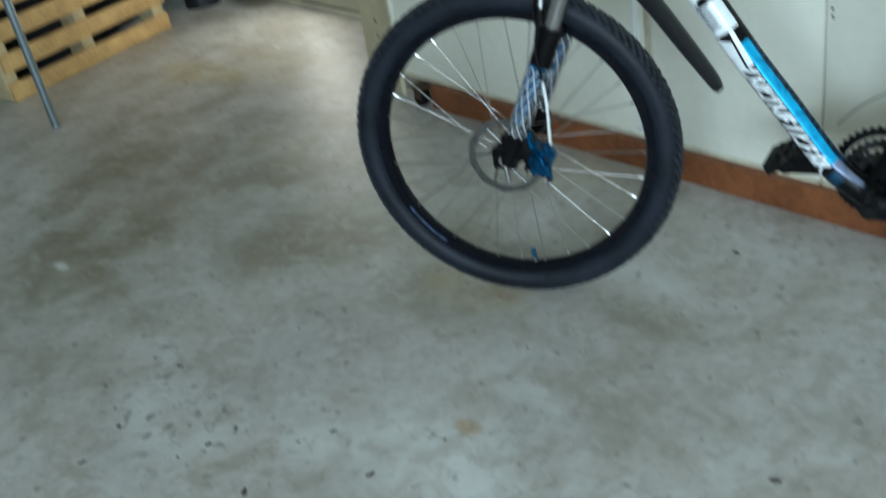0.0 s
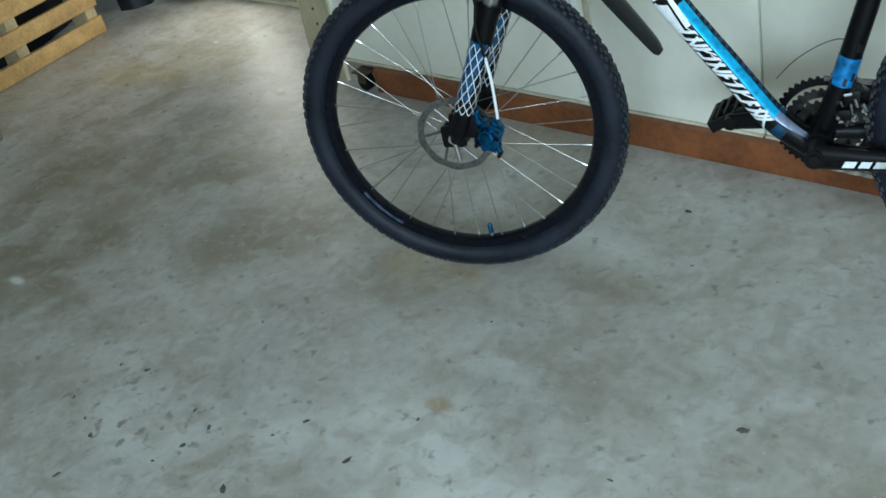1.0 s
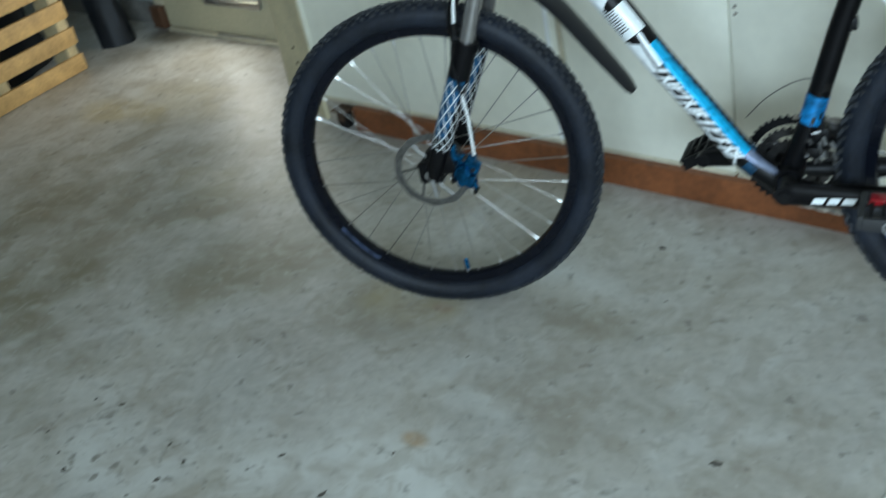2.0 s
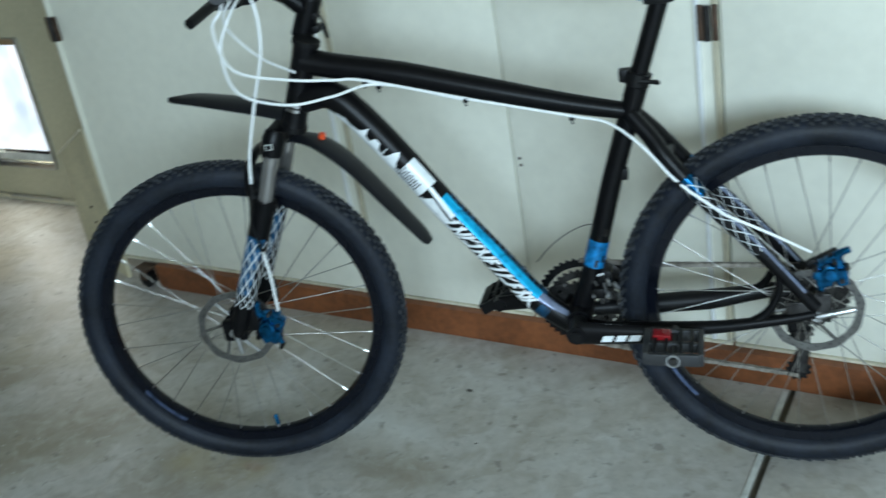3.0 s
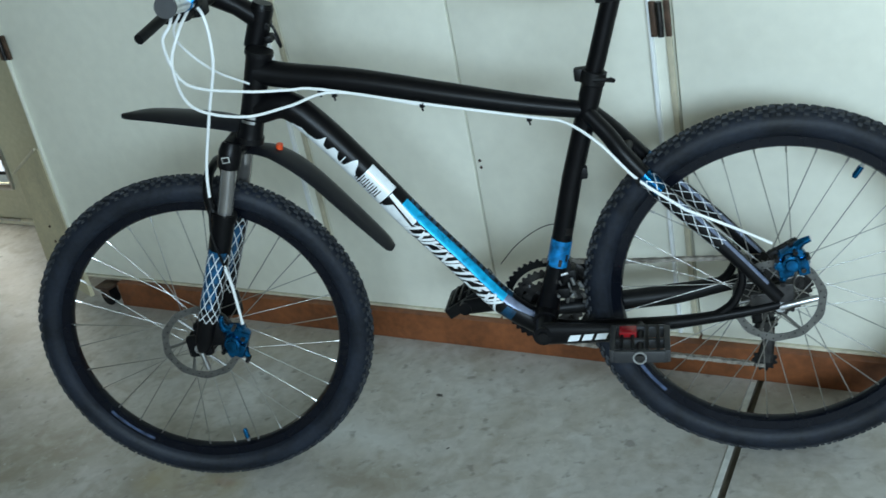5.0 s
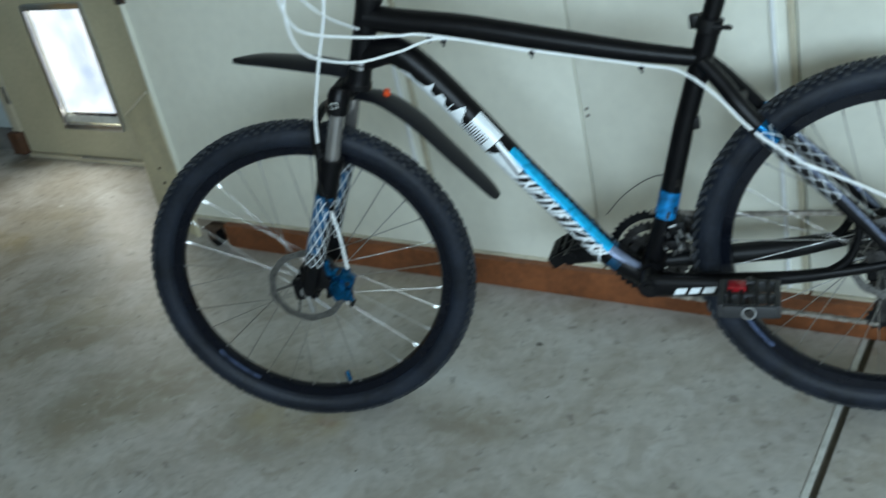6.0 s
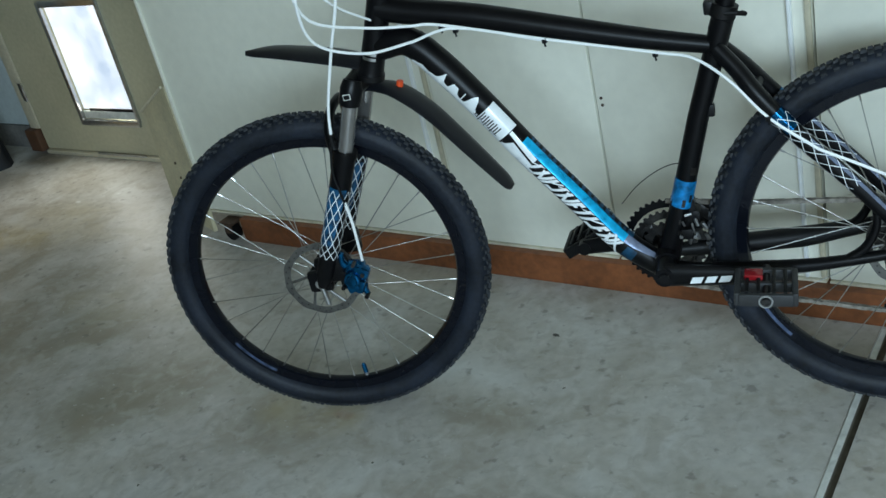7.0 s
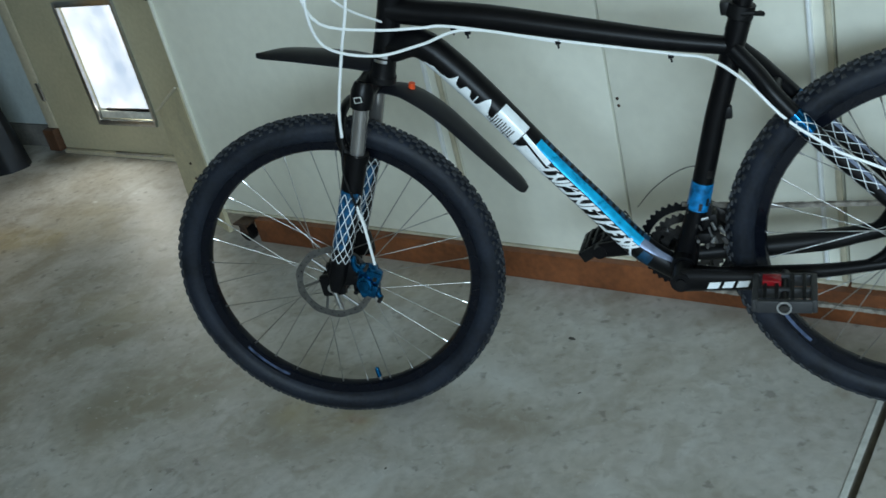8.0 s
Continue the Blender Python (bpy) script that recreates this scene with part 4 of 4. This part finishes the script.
for s in (-1, 1):
    tube(bm, [(0.1630, s * 0.066, 0.352), (0.1665, s * 0.066, 0.362), (0.173, s * 0.064, 0.380), (0.178, s * 0.060, 0.394)], [0.0200, 0.0212, 0.0212, 0.017], 18, m=STEER)
tube(bm, [(0.172, -0.062, 0.380), (0.183, -0.03, 0.386), (0.187, 0, 0.388), (0.183, 0.03, 0.386), (0.172, 0.062, 0.380)], [0.020, 0.022, 0.025, 0.022, 0.020], 16, m=STEER)
crown = part("fork_crown", bm, M_BLACK, bike)
bm = bmesh.new()
box(bm, (0.168, -0.0875, 0.372), (0.014, 0.0012, 0.011), bevel=0.0003, m=STEER)
part("crown_badge", bm, M_JOINT, crown, "small square white badge")
bm = bmesh.new()
box(bm, (0.168, -0.0884, 0.372), (0.011, 0.0012, 0.008), bevel=0.0003, m=STEER)
part("badge_mark", bm, M_MATTBLACK, crown)
bm = bmesh.new()
tube(bm, spline([(0.112, -0.068, 0.255), (0.108, -0.062, 0.300), (0.112, -0.044, 0.332), (0.116, 0, 0.343), (0.112, 0.044, 0.332), (0.108, 0.062, 0.300), (0.112, 0.068, 0.255)], 22), [0.011, 0.0095, 0.009, 0.009, 0.0095, 0.011], 12, m=STEER)
part("fork_arch", bm, M_BLACK, bike)
bm = bmesh.new()
tube(bm, [(0.190, 0, 0.385), (0.275, 0, 0.606)], 0.0145, 16, m=STEER)
tube(bm, [(0.247, 0, 0.545), (0.2775, 0, 0.612)], 0.0205, 18, m=STEER)
tube(bm, [(0.276, 0, 0.609), (0.280, 0, 0.619)], [0.021, 0.0175], 18, m=STEER)
tube(bm, [(0.272, 0, 0.588), (0.235, 0, 0.620), (0.200, 0, 0.645)], [0.0205, 0.0175, 0.021], 16, m=STEER)
stem = part("stem", bm, M_BLACK, bike)
bm = bmesh.new()
for z in (0.556, 0.580):
    tube(bm, [(0.281, -0.019, z), (0.281, 0.019, z)], 0.0034, 8, m=STEER)
    box(bm, (0.276, 0, z), (0.014, 0.032, 0.014), bevel=0.004, m=STEER)
part("stem_bolt", bm, M_MATTBLACK, stem)
bm = bmesh.new()
tube(bm, spline([(0.286, -0.004, 0.580), (0.292, -0.005, 0.562), (0.294, -0.003, 0.538), (0.289, 0.002, 0.545), (0.284, 0.004, 0.560)], 16), 0.0026, 8, m=STEER)
part("tether_loop", bm, M_MATTBLACK, stem, "thin black loop hanging behind the stem")
bm = bmesh.new()
BAR = spline([(0.225, -0.315, 0.690), (0.208, -0.20, 0.676), (0.200, -0.08, 0.652), (0.196, 0, 0.648), (0.200, 0.08, 0.652), (0.208, 0.20, 0.676), (0.225, 0.315, 0.690)], 30)
tube(bm, BAR, 0.0125, 14, m=STEER)
part("handlebar", bm, M_BLACK, bike)
for s in (-1, 1):
    bm = bmesh.new()
    tube(bm, [(0.2255, s * 0.318, 0.690), (0.217, s * 0.26, 0.684), (0.208, s * 0.195, 0.675)], [0.0165, 0.0155, 0.017], 16, m=STEER)
    grip = part("grip", bm, M_DECALW, bike, "white grip with a grey end plug")
    bm = bmesh.new()
    tube(bm, [(0.2258, s * 0.317, 0.690), (0.2262, s * 0.322, 0.6905)], 0.0168, 16, m=STEER)
    part("end_plug", bm, M_PEDAL, grip)
    bm = bmesh.new()
    tube(bm, [(0.212, s * 0.205, 0.678), (0.210, s * 0.190, 0.676)], 0.0185, 16, m=STEER)
    part("lock_ring", bm, M_BLUEANO, grip, "blue lock ring")
    bm = bmesh.new()
    box(bm, (0.180, s * 0.150, 0.650), (0.045, 0.040, 0.026), bevel=0.007, m=STEER)
    tube(bm, [(0.206, s * 0.165, 0.670), (0.206, s * 0.140, 0.668)], 0.018, 14, m=STEER)
    lv = part("brake_lever_body", bm, M_MATTBLACK, bike)
    bm = bmesh.new()
    tube(bm, [(0.172, s * 0.150, 0.648), (0.178, s * 0.200, 0.659), (0.170, s * 0.250, 0.652), (0.158, s * 0.285, 0.644)], [0.009, 0.0088, 0.0086, 0.0084], 12, m=STEER)
    part("lever_blade", bm, M_MATTBLACK, lv)
    bm = bmesh.new()
    box(bm, (0.196, s * 0.110, 0.648), (0.040, 0.038, 0.030), bevel=0.008, m=STEER)
    part("shifter", bm, M_MATTBLACK, bike)

# -- front mudguard, clamped under the crown --


def blade(name, path, widths, arch, label):
    bm = bmesh.new()
    fr = frames_of(path)
    top, bot = [], []
    K = 10
    for i, (p, t, a, b) in enumerate(fr):
        u = i / (len(fr) - 1)
        w, h = at(widths, u), at(arch, u)
        up = Vector((-t.z, 0, t.x))
        if up.z < 0:
            up = -up
        r1, r2 = [], []
        for k in range(K + 1):
            x = 2 * k / K - 1
            q = p + Vector((0, 1, 0)) * (w / 2 * x) + up * (h * (1 - x * x))
            r1.append(bm.verts.new(STEER @ q))
            r2.append(bm.verts.new(STEER @ (q - up * 0.003)))
        top.append(r1)
        bot.append(r2)
    for G in (top, bot):
        for A, B in zip(G, G[1:]):
            for k in range(K):
                bm.faces.new((A[k], A[k + 1], B[k + 1], B[k]))
    for A, B in zip(range(len(fr) - 1), range(1, len(fr))):
        bm.faces.new((top[A][0], top[B][0], bot[B][0], bot[A][0]))
        bm.faces.new((top[A][K], top[B][K], bot[B][K], bot[A][K]))
    for i in (0, len(fr) - 1):
        for k in range(K):
            bm.faces.new((top[i][k], top[i][k + 1], bot[i][k + 1], bot[i][k]))
    return part(name, bm, M_GUARD, bike, label)


blade("mudguard_front", spline([(-0.033, 0, 0.458), (0.022, 0, 0.453), (0.09, 0, 0.437), (0.15, 0, 0.420), (0.19, 0, 0.405)], 16), [0.008, 0.036, 0.052, 0.064, 0.071, 0.075, 0.078, 0.080, 0.080, 0.079, 0.077, 0.074, 0.070], [0.005, 0.010, 0.013, 0.015, 0.015], "black plastic front mudguard blade")
guard = blade("mudguard_rear", spline([(0.188, 0, 0.362), (0.235, 0, 0.345), (0.287, 0, 0.297), (0.347, 0, 0.215), (0.397, 0, 0.146), (0.414, 0, 0.122)], 18), [0.045, 0.055, 0.064, 0.074, 0.074, 0.072, 0.070, 0.067, 0.063, 0.059, 0.055, 0.050, 0.026], [0.008, 0.013, 0.016, 0.015, 0.011, 0.006], "black plastic mudguard blade behind the fork")
bm = bmesh.new()
tube(bm, [(0.243, -0.004, 0.346), (0.248, -0.005, 0.362)], [0.0070, 0.0062], 12, m=STEER)
part("orange_plug", bm, M_ORANGE, guard, "orange plastic plug")
bm = bmesh.new()
tube(bm, [(0.183, 0, 0.355), (0.190, 0, 0.400)], 0.016, 12, m=STEER)
part("mudguard_mount", bm, M_MATTBLACK, bike)

# -- brakes --


def caliper(name, m):
    """Two-piece caliper: stacked machined lumps, a piston barrel, banjo, mount lugs and a black bracket."""
    bm = bmesh.new()
    tilt = Matrix.Rotation(0.35, 4, "Y")
    back = Matrix.Rotation(-0.5, 4, "Y")
    box(bm, (0.000, -0.002, 0.000), (0.036, 0.024, 0.038), bevel=0.007, m=m)
    box(bm, (0.010, -0.012, 0.012), (0.024, 0.020, 0.016), bevel=0.005, m=m @ tilt)
    box(bm, (-0.008, -0.014, -0.012), (0.020, 0.018, 0.014), bevel=0.005, m=m @ back)
    box(bm, (0.013, -0.010, -0.010), (0.014, 0.022, 0.020), bevel=0.004, m=m @ tilt)
    lathe(bm, [(0.0, -0.030), (0.0075, -0.030), (0.0085, -0.027), (0.0115, -0.026), (0.0125, -0.018), (0.0125, 0.010)], 18, m @ Matrix.Translation((-0.001, 0, -0.002)), closed=False)
    tube(bm, [m @ Vector((-0.014, -0.008, 0.016)), m @ Vector((-0.017, -0.011, 0.024)), m @ Vector((-0.016, -0.012, 0.034))], [0.009, 0.0065, 0.0055], 12)
    tube(bm, [m @ Vector((0.013, -0.008, -0.014)), m @ Vector((0.015, -0.011, -0.020)), m @ Vector((0.018, -0.012, -0.025))], [0.009, 0.0065, 0.0058], 12)
    tube(bm, [m @ Vector((0.016, -0.020, 0.006)), m @ Vector((0.016, 0.006, 0.006))], 0.0075, 12)
    root = part(name, bm, M_BLUEANO, bike, "blue anodised disc brake caliper")
    for x, z, r, mat in ((0.019, -0.026, 0.0045, M_MATTBLACK), (-0.012, 0.010, 0.0040, M_MATTBLACK), (0.016, 0.006, 0.0042, M_DARKSTEEL), (-0.016, -0.014, 0.0045, M_MATTBLACK), (0.003, 0.020, 0.0035, M_DARKSTEEL)):
        bm = bmesh.new()
        tube(bm, [m @ Vector((x, -0.0255, z)), m @ Vector((x, -0.008, z))], r, 8)
        part("caliper_bolt", bm, mat, root)
    bm = bmesh.new()
    box(bm, (-0.008, 0.011, 0.0), (0.024, 0.010, 0.030), bevel=0.004, m=m)
    box(bm, (-0.017, 0.000, 0.012), (0.011, 0.014, 0.014), bevel=0.003, m=m)
    box(bm, (-0.018, 0.000, -0.016), (0.012, 0.014, 0.014), bevel=0.003, m=m)
    part("bracket", bm, M_MATTBLACK, root)
    return root


caliper("front_caliper", STEER @ Matrix.Translation((0.080, -0.056, 0.002)) @ Matrix.Rotation(radians(8), 4, "Y") @ Matrix.Diagonal((1.3, 1.1, 1.5, 1)))
caliper("rear_caliper", Matrix.Translation((1.120, -0.054, 0.420)) @ Matrix.Rotation(radians(62), 4, "Y") @ Matrix.Diagonal((1.25, 1.05, 1.3, 1)))

# -- drivetrain --


def toothed(bm, centre, y, r, teeth, thick, inner):
    n = teeth * 4
    V = []
    for i in range(n):
        w = 2 * math.pi * i / n
        ro = r + (0.0032 if i % 4 in (1, 2) else -0.0012)
        V.append([bm.verts.new((centre[0] + q * math.cos(w), yy, centre[1] + q * math.sin(w))) for q, yy in ((inner, y), (ro, y), (ro, y + thick), (inner, y + thick))])
    for i in range(n):
        A, B = V[i], V[(i + 1) % n]
        for j in range(4):
            bm.faces.new((A[j], B[j], B[(j + 1) % 4], A[(j + 1) % 4]))


BB = (0.688, 0.322)
for r, t, y in ((0.0855, 42, 0.047), (0.066, 32, 0.040), (0.047, 22, 0.033)):
    bm = bmesh.new()
    toothed(bm, BB, y, r, t, 0.0025, r - 0.014)
    part("chainring", bm, M_BLACK if r > 0.07 else M_DARKSTEEL, bike)
bm = bmesh.new()
for k in range(4):
    w = radians(45 + 90 * k)
    tube(bm, [(BB[0], 0.050, BB[1]), (BB[0] + 0.06 * math.cos(w), 0.050, BB[1] + 0.06 * math.sin(w))], 0.008, 8)
    tube(bm, [(BB[0] + 0.054 * math.cos(w), 0.030, BB[1] + 0.054 * math.sin(w)), (BB[0] + 0.054 * math.cos(w), 0.056, BB[1] + 0.054 * math.sin(w))], 0.006, 8)
part("crank_spider", bm, M_DARKSTEEL, bike)
for s, tip, nm in ((-1, (0.860, 0.318), "left"), (1, (0.516, 0.300), "right")):
    y = s * 0.084
    bm = bmesh.new()
    tube(bm, [(BB[0], y * 0.92, BB[1]), (0.5 * (BB[0] + tip[0]), y, 0.5 * (BB[1] + tip[1])), (tip[0], y * 1.08, tip[1])], [0.0225, 0.0190, 0.0155], 14, flat=0.55)
    tube(bm, [(BB[0], s * 0.040, BB[1]), (BB[0], s * 0.090, BB[1])], 0.0175, 16)
    tube(bm, [(tip[0], y * 0.95, tip[1]), (tip[0], y * 1.2, tip[1])], 0.013, 14)
    crank = part("crank_arm", bm, M_BLACK, bike)
    bm = bmesh.new()
    tube(bm, [(BB[0], s * 0.0895, BB[1]), (BB[0], s * 0.0935, BB[1])], 0.009, 12)
    part("crank_bolt", bm, M_MATTBLACK, crank)
    if s < 0:
        z = 0.318
        yy = -0.0955
        for cx, half in ((0.744, 0.0095), (0.768, 0.0085), (0.792, 0.0095)):
            bm = bmesh.new()
            vs = [bm.verts.new((cx + dx + lean, yy, z + dz)) for dx, dz, lean in ((-half, -0.0058, -0.003), (half, -0.0058, -0.003), (half, 0.0058, 0.003), (-half, 0.0058, 0.003))]
            top = [bm.verts.new(v.co + Vector((0, -0.0008, 0))) for v in vs]
            bm.faces.new(top)
            for q in range(4):
                bm.faces.new((vs[q], vs[(q + 1) % 4], top[(q + 1) % 4], top[q]))
            part("crank_mark", bm, M_DECALW, crank, "white bar on the crank arm")
    # platform pedal
    pc = (tip[0], s * 0.150, tip[1] + (0.012 if s < 0 else 0.0))
    m = Matrix.Translation(pc) @ Matrix.Rotation(radians(4 if s < 0 else -28), 4, "Y")
    bm = bmesh.new()
    for x in (-0.045, 0.045):
        box(bm, (x, 0, 0), (0.010, 0.088, 0.024), bevel=0.003, m=m)
    for y2 in (-0.042, 0.042, 0.0):
        box(bm, (0, y2, 0), (0.086, 0.010, 0.022 if y2 else 0.018), bevel=0.003, m=m)
    pedal = part("pedal", bm, M_PEDAL if s < 0 else M_MATTBLACK, bike, "grey plastic platform pedal with a red reflector" if s < 0 else "black plastic platform pedal")
    for x in (-0.03, -0.012, 0.012, 0.03):
        bm = bmesh.new()
        box(bm, (x, 0.0, 0.012), (0.006, 0.08, 0.004), bevel=0.001, m=m)
        part("pedal_rib", bm, M_MATTBLACK, pedal)
    bm = bmesh.new()
    tube(bm, [m @ Vector((0, -0.052, 0)), m @ Vector((0, 0.066, 0))], 0.0065, 12)
    part("pedal_axle", bm, M_DARKSTEEL, pedal)
    bm = bmesh.new()
    lathe(bm, [(0.009, -0.0475), (0.0115, -0.0475), (0.0115, -0.0500), (0.009, -0.0500)], 20, m)
    part("axle_cap", bm, M_STEEL, pedal)
    if s > 0:
        continue
    bm = bmesh.new()
    box(bm, (-0.020, 0.018, 0.013), (0.030, 0.026, 0.010), bevel=0.003, m=m)
    part("pedal_reflector", bm, M_RED, pedal, "red reflector")
# cassette
bm = bmesh.new()
for k, (r, t) in enumerate(((0.064, 32), (0.055, 28), (0.047, 24), (0.040, 20), (0.034, 17), (0.029, 14), (0.024, 12))):
    toothed(bm, (1.0968, 0.3324), 0.026 + k * 0.0042, r, t, 0.002, r - 0.012)
part("cassette", bm, M_DARKSTEEL, bike)


def chain(name, path):
    bm = bmesh.new()
    P = [Vector(p) for p in path]
    total = sum((b - a).length for a, b in zip(P, P[1:]))
    n = int(total / 0.0127)
    for i in range(n):
        s = (i + 0.5) / n * total
        for a, b in zip(P, P[1:]):
            d = (b - a).length
            if s <= d:
                break
            s -= d
        p, t = a.lerp(b, s / d), (b - a).normalized()
        m = Matrix.Translation(p) @ Matrix.Rotation(-math.atan2(t.z, t.x), 4, "Y")
        yo = 0.0038 if i % 2 else 0.0024
        for y in (-yo, yo):
            box(bm, (0, y, 0), (0.0165, 0.0011, 0.0075), m=m)
        box(bm, (0.0063, 0, 0), (0.0045, 0.0075, 0.0045), m=m)
    return tagged(part(name, bm, M_CHAIN, bike, "oily chain links", smooth=False), kind="stuff")


chain("chain", [(0.690, 0.044, 0.408), (0.838, 0.046, 0.392), (BASE, 0.044, 0.378)])
chain("chain", [(0.690, 0.044, 0.237), (0.889, 0.048, 0.190), (1.060, 0.052, 0.152), (1.083, 0.052, 0.148)])
# derailleurs
bm = bmesh.new()
box(bm, (1.092, 0.066, 0.290), (0.040, 0.026, 0.060), bevel=0.008)
box(bm, (1.072, 0.064, 0.262), (0.036, 0.028, 0.044), bevel=0.008)
rd = part("rear_derailleur", bm, M_MATTBLACK, bike)
for y in (0.045, 0.058):
    bm = bmesh.new()
    tube(bm, [(1.078, y, 0.245), (1.082, y, 0.200), (1.072, y, 0.160)], [0.016, 0.011, 0.014], 12, flat=0.15)
    part("cage_plate", bm, M_DARKSTEEL, rd)
for z, x in ((0.243, 1.078), (0.162, 1.073)):
    bm = bmesh.new()
    toothed(bm, (x, z), 0.048, 0.020, 11, 0.005, 0.006)
    part("jockey_wheel", bm, M_MATTBLACK, rd)
bm = bmesh.new()
tube(bm, [(0.724, -0.010, 0.420), (0.722, 0.02, 0.420)], 0.022, 16)
box(bm, (0.735, 0.010, 0.390), (0.034, 0.034, 0.036), bevel=0.006)
box(bm, (0.728, -0.020, 0.372), (0.022, 0.014, 0.020), bevel=0.004)
fd = part("front_derailleur", bm, M_MATTBLACK, bike)
for y in (0.036, 0.054):
    bm = bmesh.new()
    tube(bm, spline([(0.700, y, 0.408), (0.725, y, 0.402), (0.756, y, 0.384), (0.780, y, 0.358)], 10), [0.009, 0.010, 0.010, 0.008], 8, flat=0.12)
    part("cage_plate", bm, M_DARKSTEEL, fd)
# bright links, screws and the pinch bolt of the mechanism
for x, z, dx, dz, r in ((0.727, 0.407, 0.012, 0.002, 0.0028), (0.744, 0.401, 0.004, -0.016, 0.0030), (0.756, 0.392, 0.006, -0.014, 0.0040), (0.738, 0.392, 0.002, -0.020, 0.0020),
                        (0.728, 0.380, 0.010, -0.006, 0.0024), (0.745, 0.374, 0.003, -0.014, 0.0034), (0.760, 0.370, 0.005, -0.012, 0.0036), (0.734, 0.362, -0.003, -0.012, 0.0024), (0.722, 0.396, 0.003, -0.010, 0.0020)):
    bm = bmesh.new()
    tube(bm, [(x, -0.022, z), (x + dx, -0.020, z + dz)], r, 8, flat=0.6)
    part("link", bm, M_STEEL, fd)
for p in ((0.718, -0.028, 0.368), (0.742, -0.027, 0.366), (0.762, -0.022, 0.350)):
    bm = bmesh.new()
    tube(bm, [p, (p[0], p[1] + 0.012, p[2])], 0.0032, 10)
    part("limit_screw", bm, M_STEEL, fd)

# -- housings, clips and cables --


def housing(path, r=0.0026, n=30, m=None, name="cable_housing", mat=None):
    bm = bmesh.new()
    tube(bm, spline(path, n), r, 8, m=m)
    return part(name, bm, mat or M_WHITE, bike)


housing([(0.200, -0.155, 1.000), (0.207, -0.200, 0.978), (0.187, -0.200, 0.949), (0.183, -0.150, 0.871), (0.242, -0.070, 0.827), (0.310, -0.040, 0.812), (0.362, -0.030, 0.804), (0.534, -0.0245, 0.755), (0.712, -0.0215, 0.708),
         (0.773, -0.030, 0.693), (0.827, -0.046, 0.653), (0.882, -0.060, 0.590), (0.955, -0.068, 0.531)], n=60)
housing([(0.955, -0.068, 0.531), (1.027, -0.072, 0.494), (1.089, -0.066, 0.455)], n=12)
housing([(0.215, -0.130, 0.990), (0.207, -0.180, 0.960), (0.182, -0.180, 0.908), (0.177, -0.140, 0.830), (0.234, -0.080, 0.786), (0.307, -0.050, 0.786), (0.388, -0.030, 0.795), (0.534, -0.020, 0.751)], n=44)
housing([(0.205, -0.150, 0.985), (0.187, -0.150, 0.961), (0.183, -0.130, 0.929), (0.204, -0.080, 0.872), (0.235, -0.020, 0.827)], 0.0022)
housing([(0.205, -0.110, 1.000), (0.229, -0.120, 0.970), (0.225, -0.120, 0.896), (0.185, -0.100, 0.806), (0.147, -0.090, 0.704), (0.134, -0.086, 0.640)], 0.0028)
housing([(0.116, -0.086, 0.295), (0.104, -0.090, 0.235), (0.108, -0.090, 0.190), (0.1105, -0.089, 0.165)], 0.0026, m=STEER, mat=M_MATTBLACK)
housing([(0.1105, -0.089, 0.170), (0.112, -0.083, 0.120), (0.106, -0.070, 0.035)], 0.0030, m=STEER)
bm = bmesh.new()
tube(bm, [(0.1345, -0.087, 0.650), (0.1335, -0.086, 0.628)], 0.0045, 8)
tube(bm, [(0.1335, -0.086, 0.632), (0.128, -0.066, 0.628)], 0.003, 6)
part("hose_clip", bm, M_MATTBLACK, bike)
for p in ((0.362, -0.026, 0.800), (0.385, -0.024, 0.790), (0.534, -0.022, 0.752), (0.712, -0.018, 0.704), (0.882, -0.058, 0.588)):
    bm = bmesh.new()
    box(bm, p, (0.009, 0.010, 0.009), bevel=0.002)
    tube(bm, [(p[0], p[1] - 0.004, p[2] - 0.004), (p[0] + 0.001, p[1] - 0.005, p[2] - 0.010)], 0.0018, 6)
    part("cable_clip", bm, M_MATTBLACK, bike)
bm = bmesh.new()
tube(bm, spline([(0.735, 0.03, 0.476), (0.713, 0.06, 0.473), (0.680, 0.06, 0.463), (0.639, 0.06, 0.436), (0.606, 0.06, 0.4015)], 16), 0.0009, 6)
part("loose_wire", bm, M_DARKSTEEL, bike)
bm = bmesh.new()
box(bm, (0.788, -0.003, 0.592), (0.016, 0.016, 0.022), bevel=0.004)
part("bottle_boss", bm, M_MATTBLACK, bike)
for p in ((0.850, -0.043, 0.650),):
    bm = bmesh.new()
    tube(bm, [(p[0], p[1] + 0.006, p[2]), (p[0], p[1], p[2])], 0.0045, 10)
    part("rack_boss", bm, M_STEEL, bike)
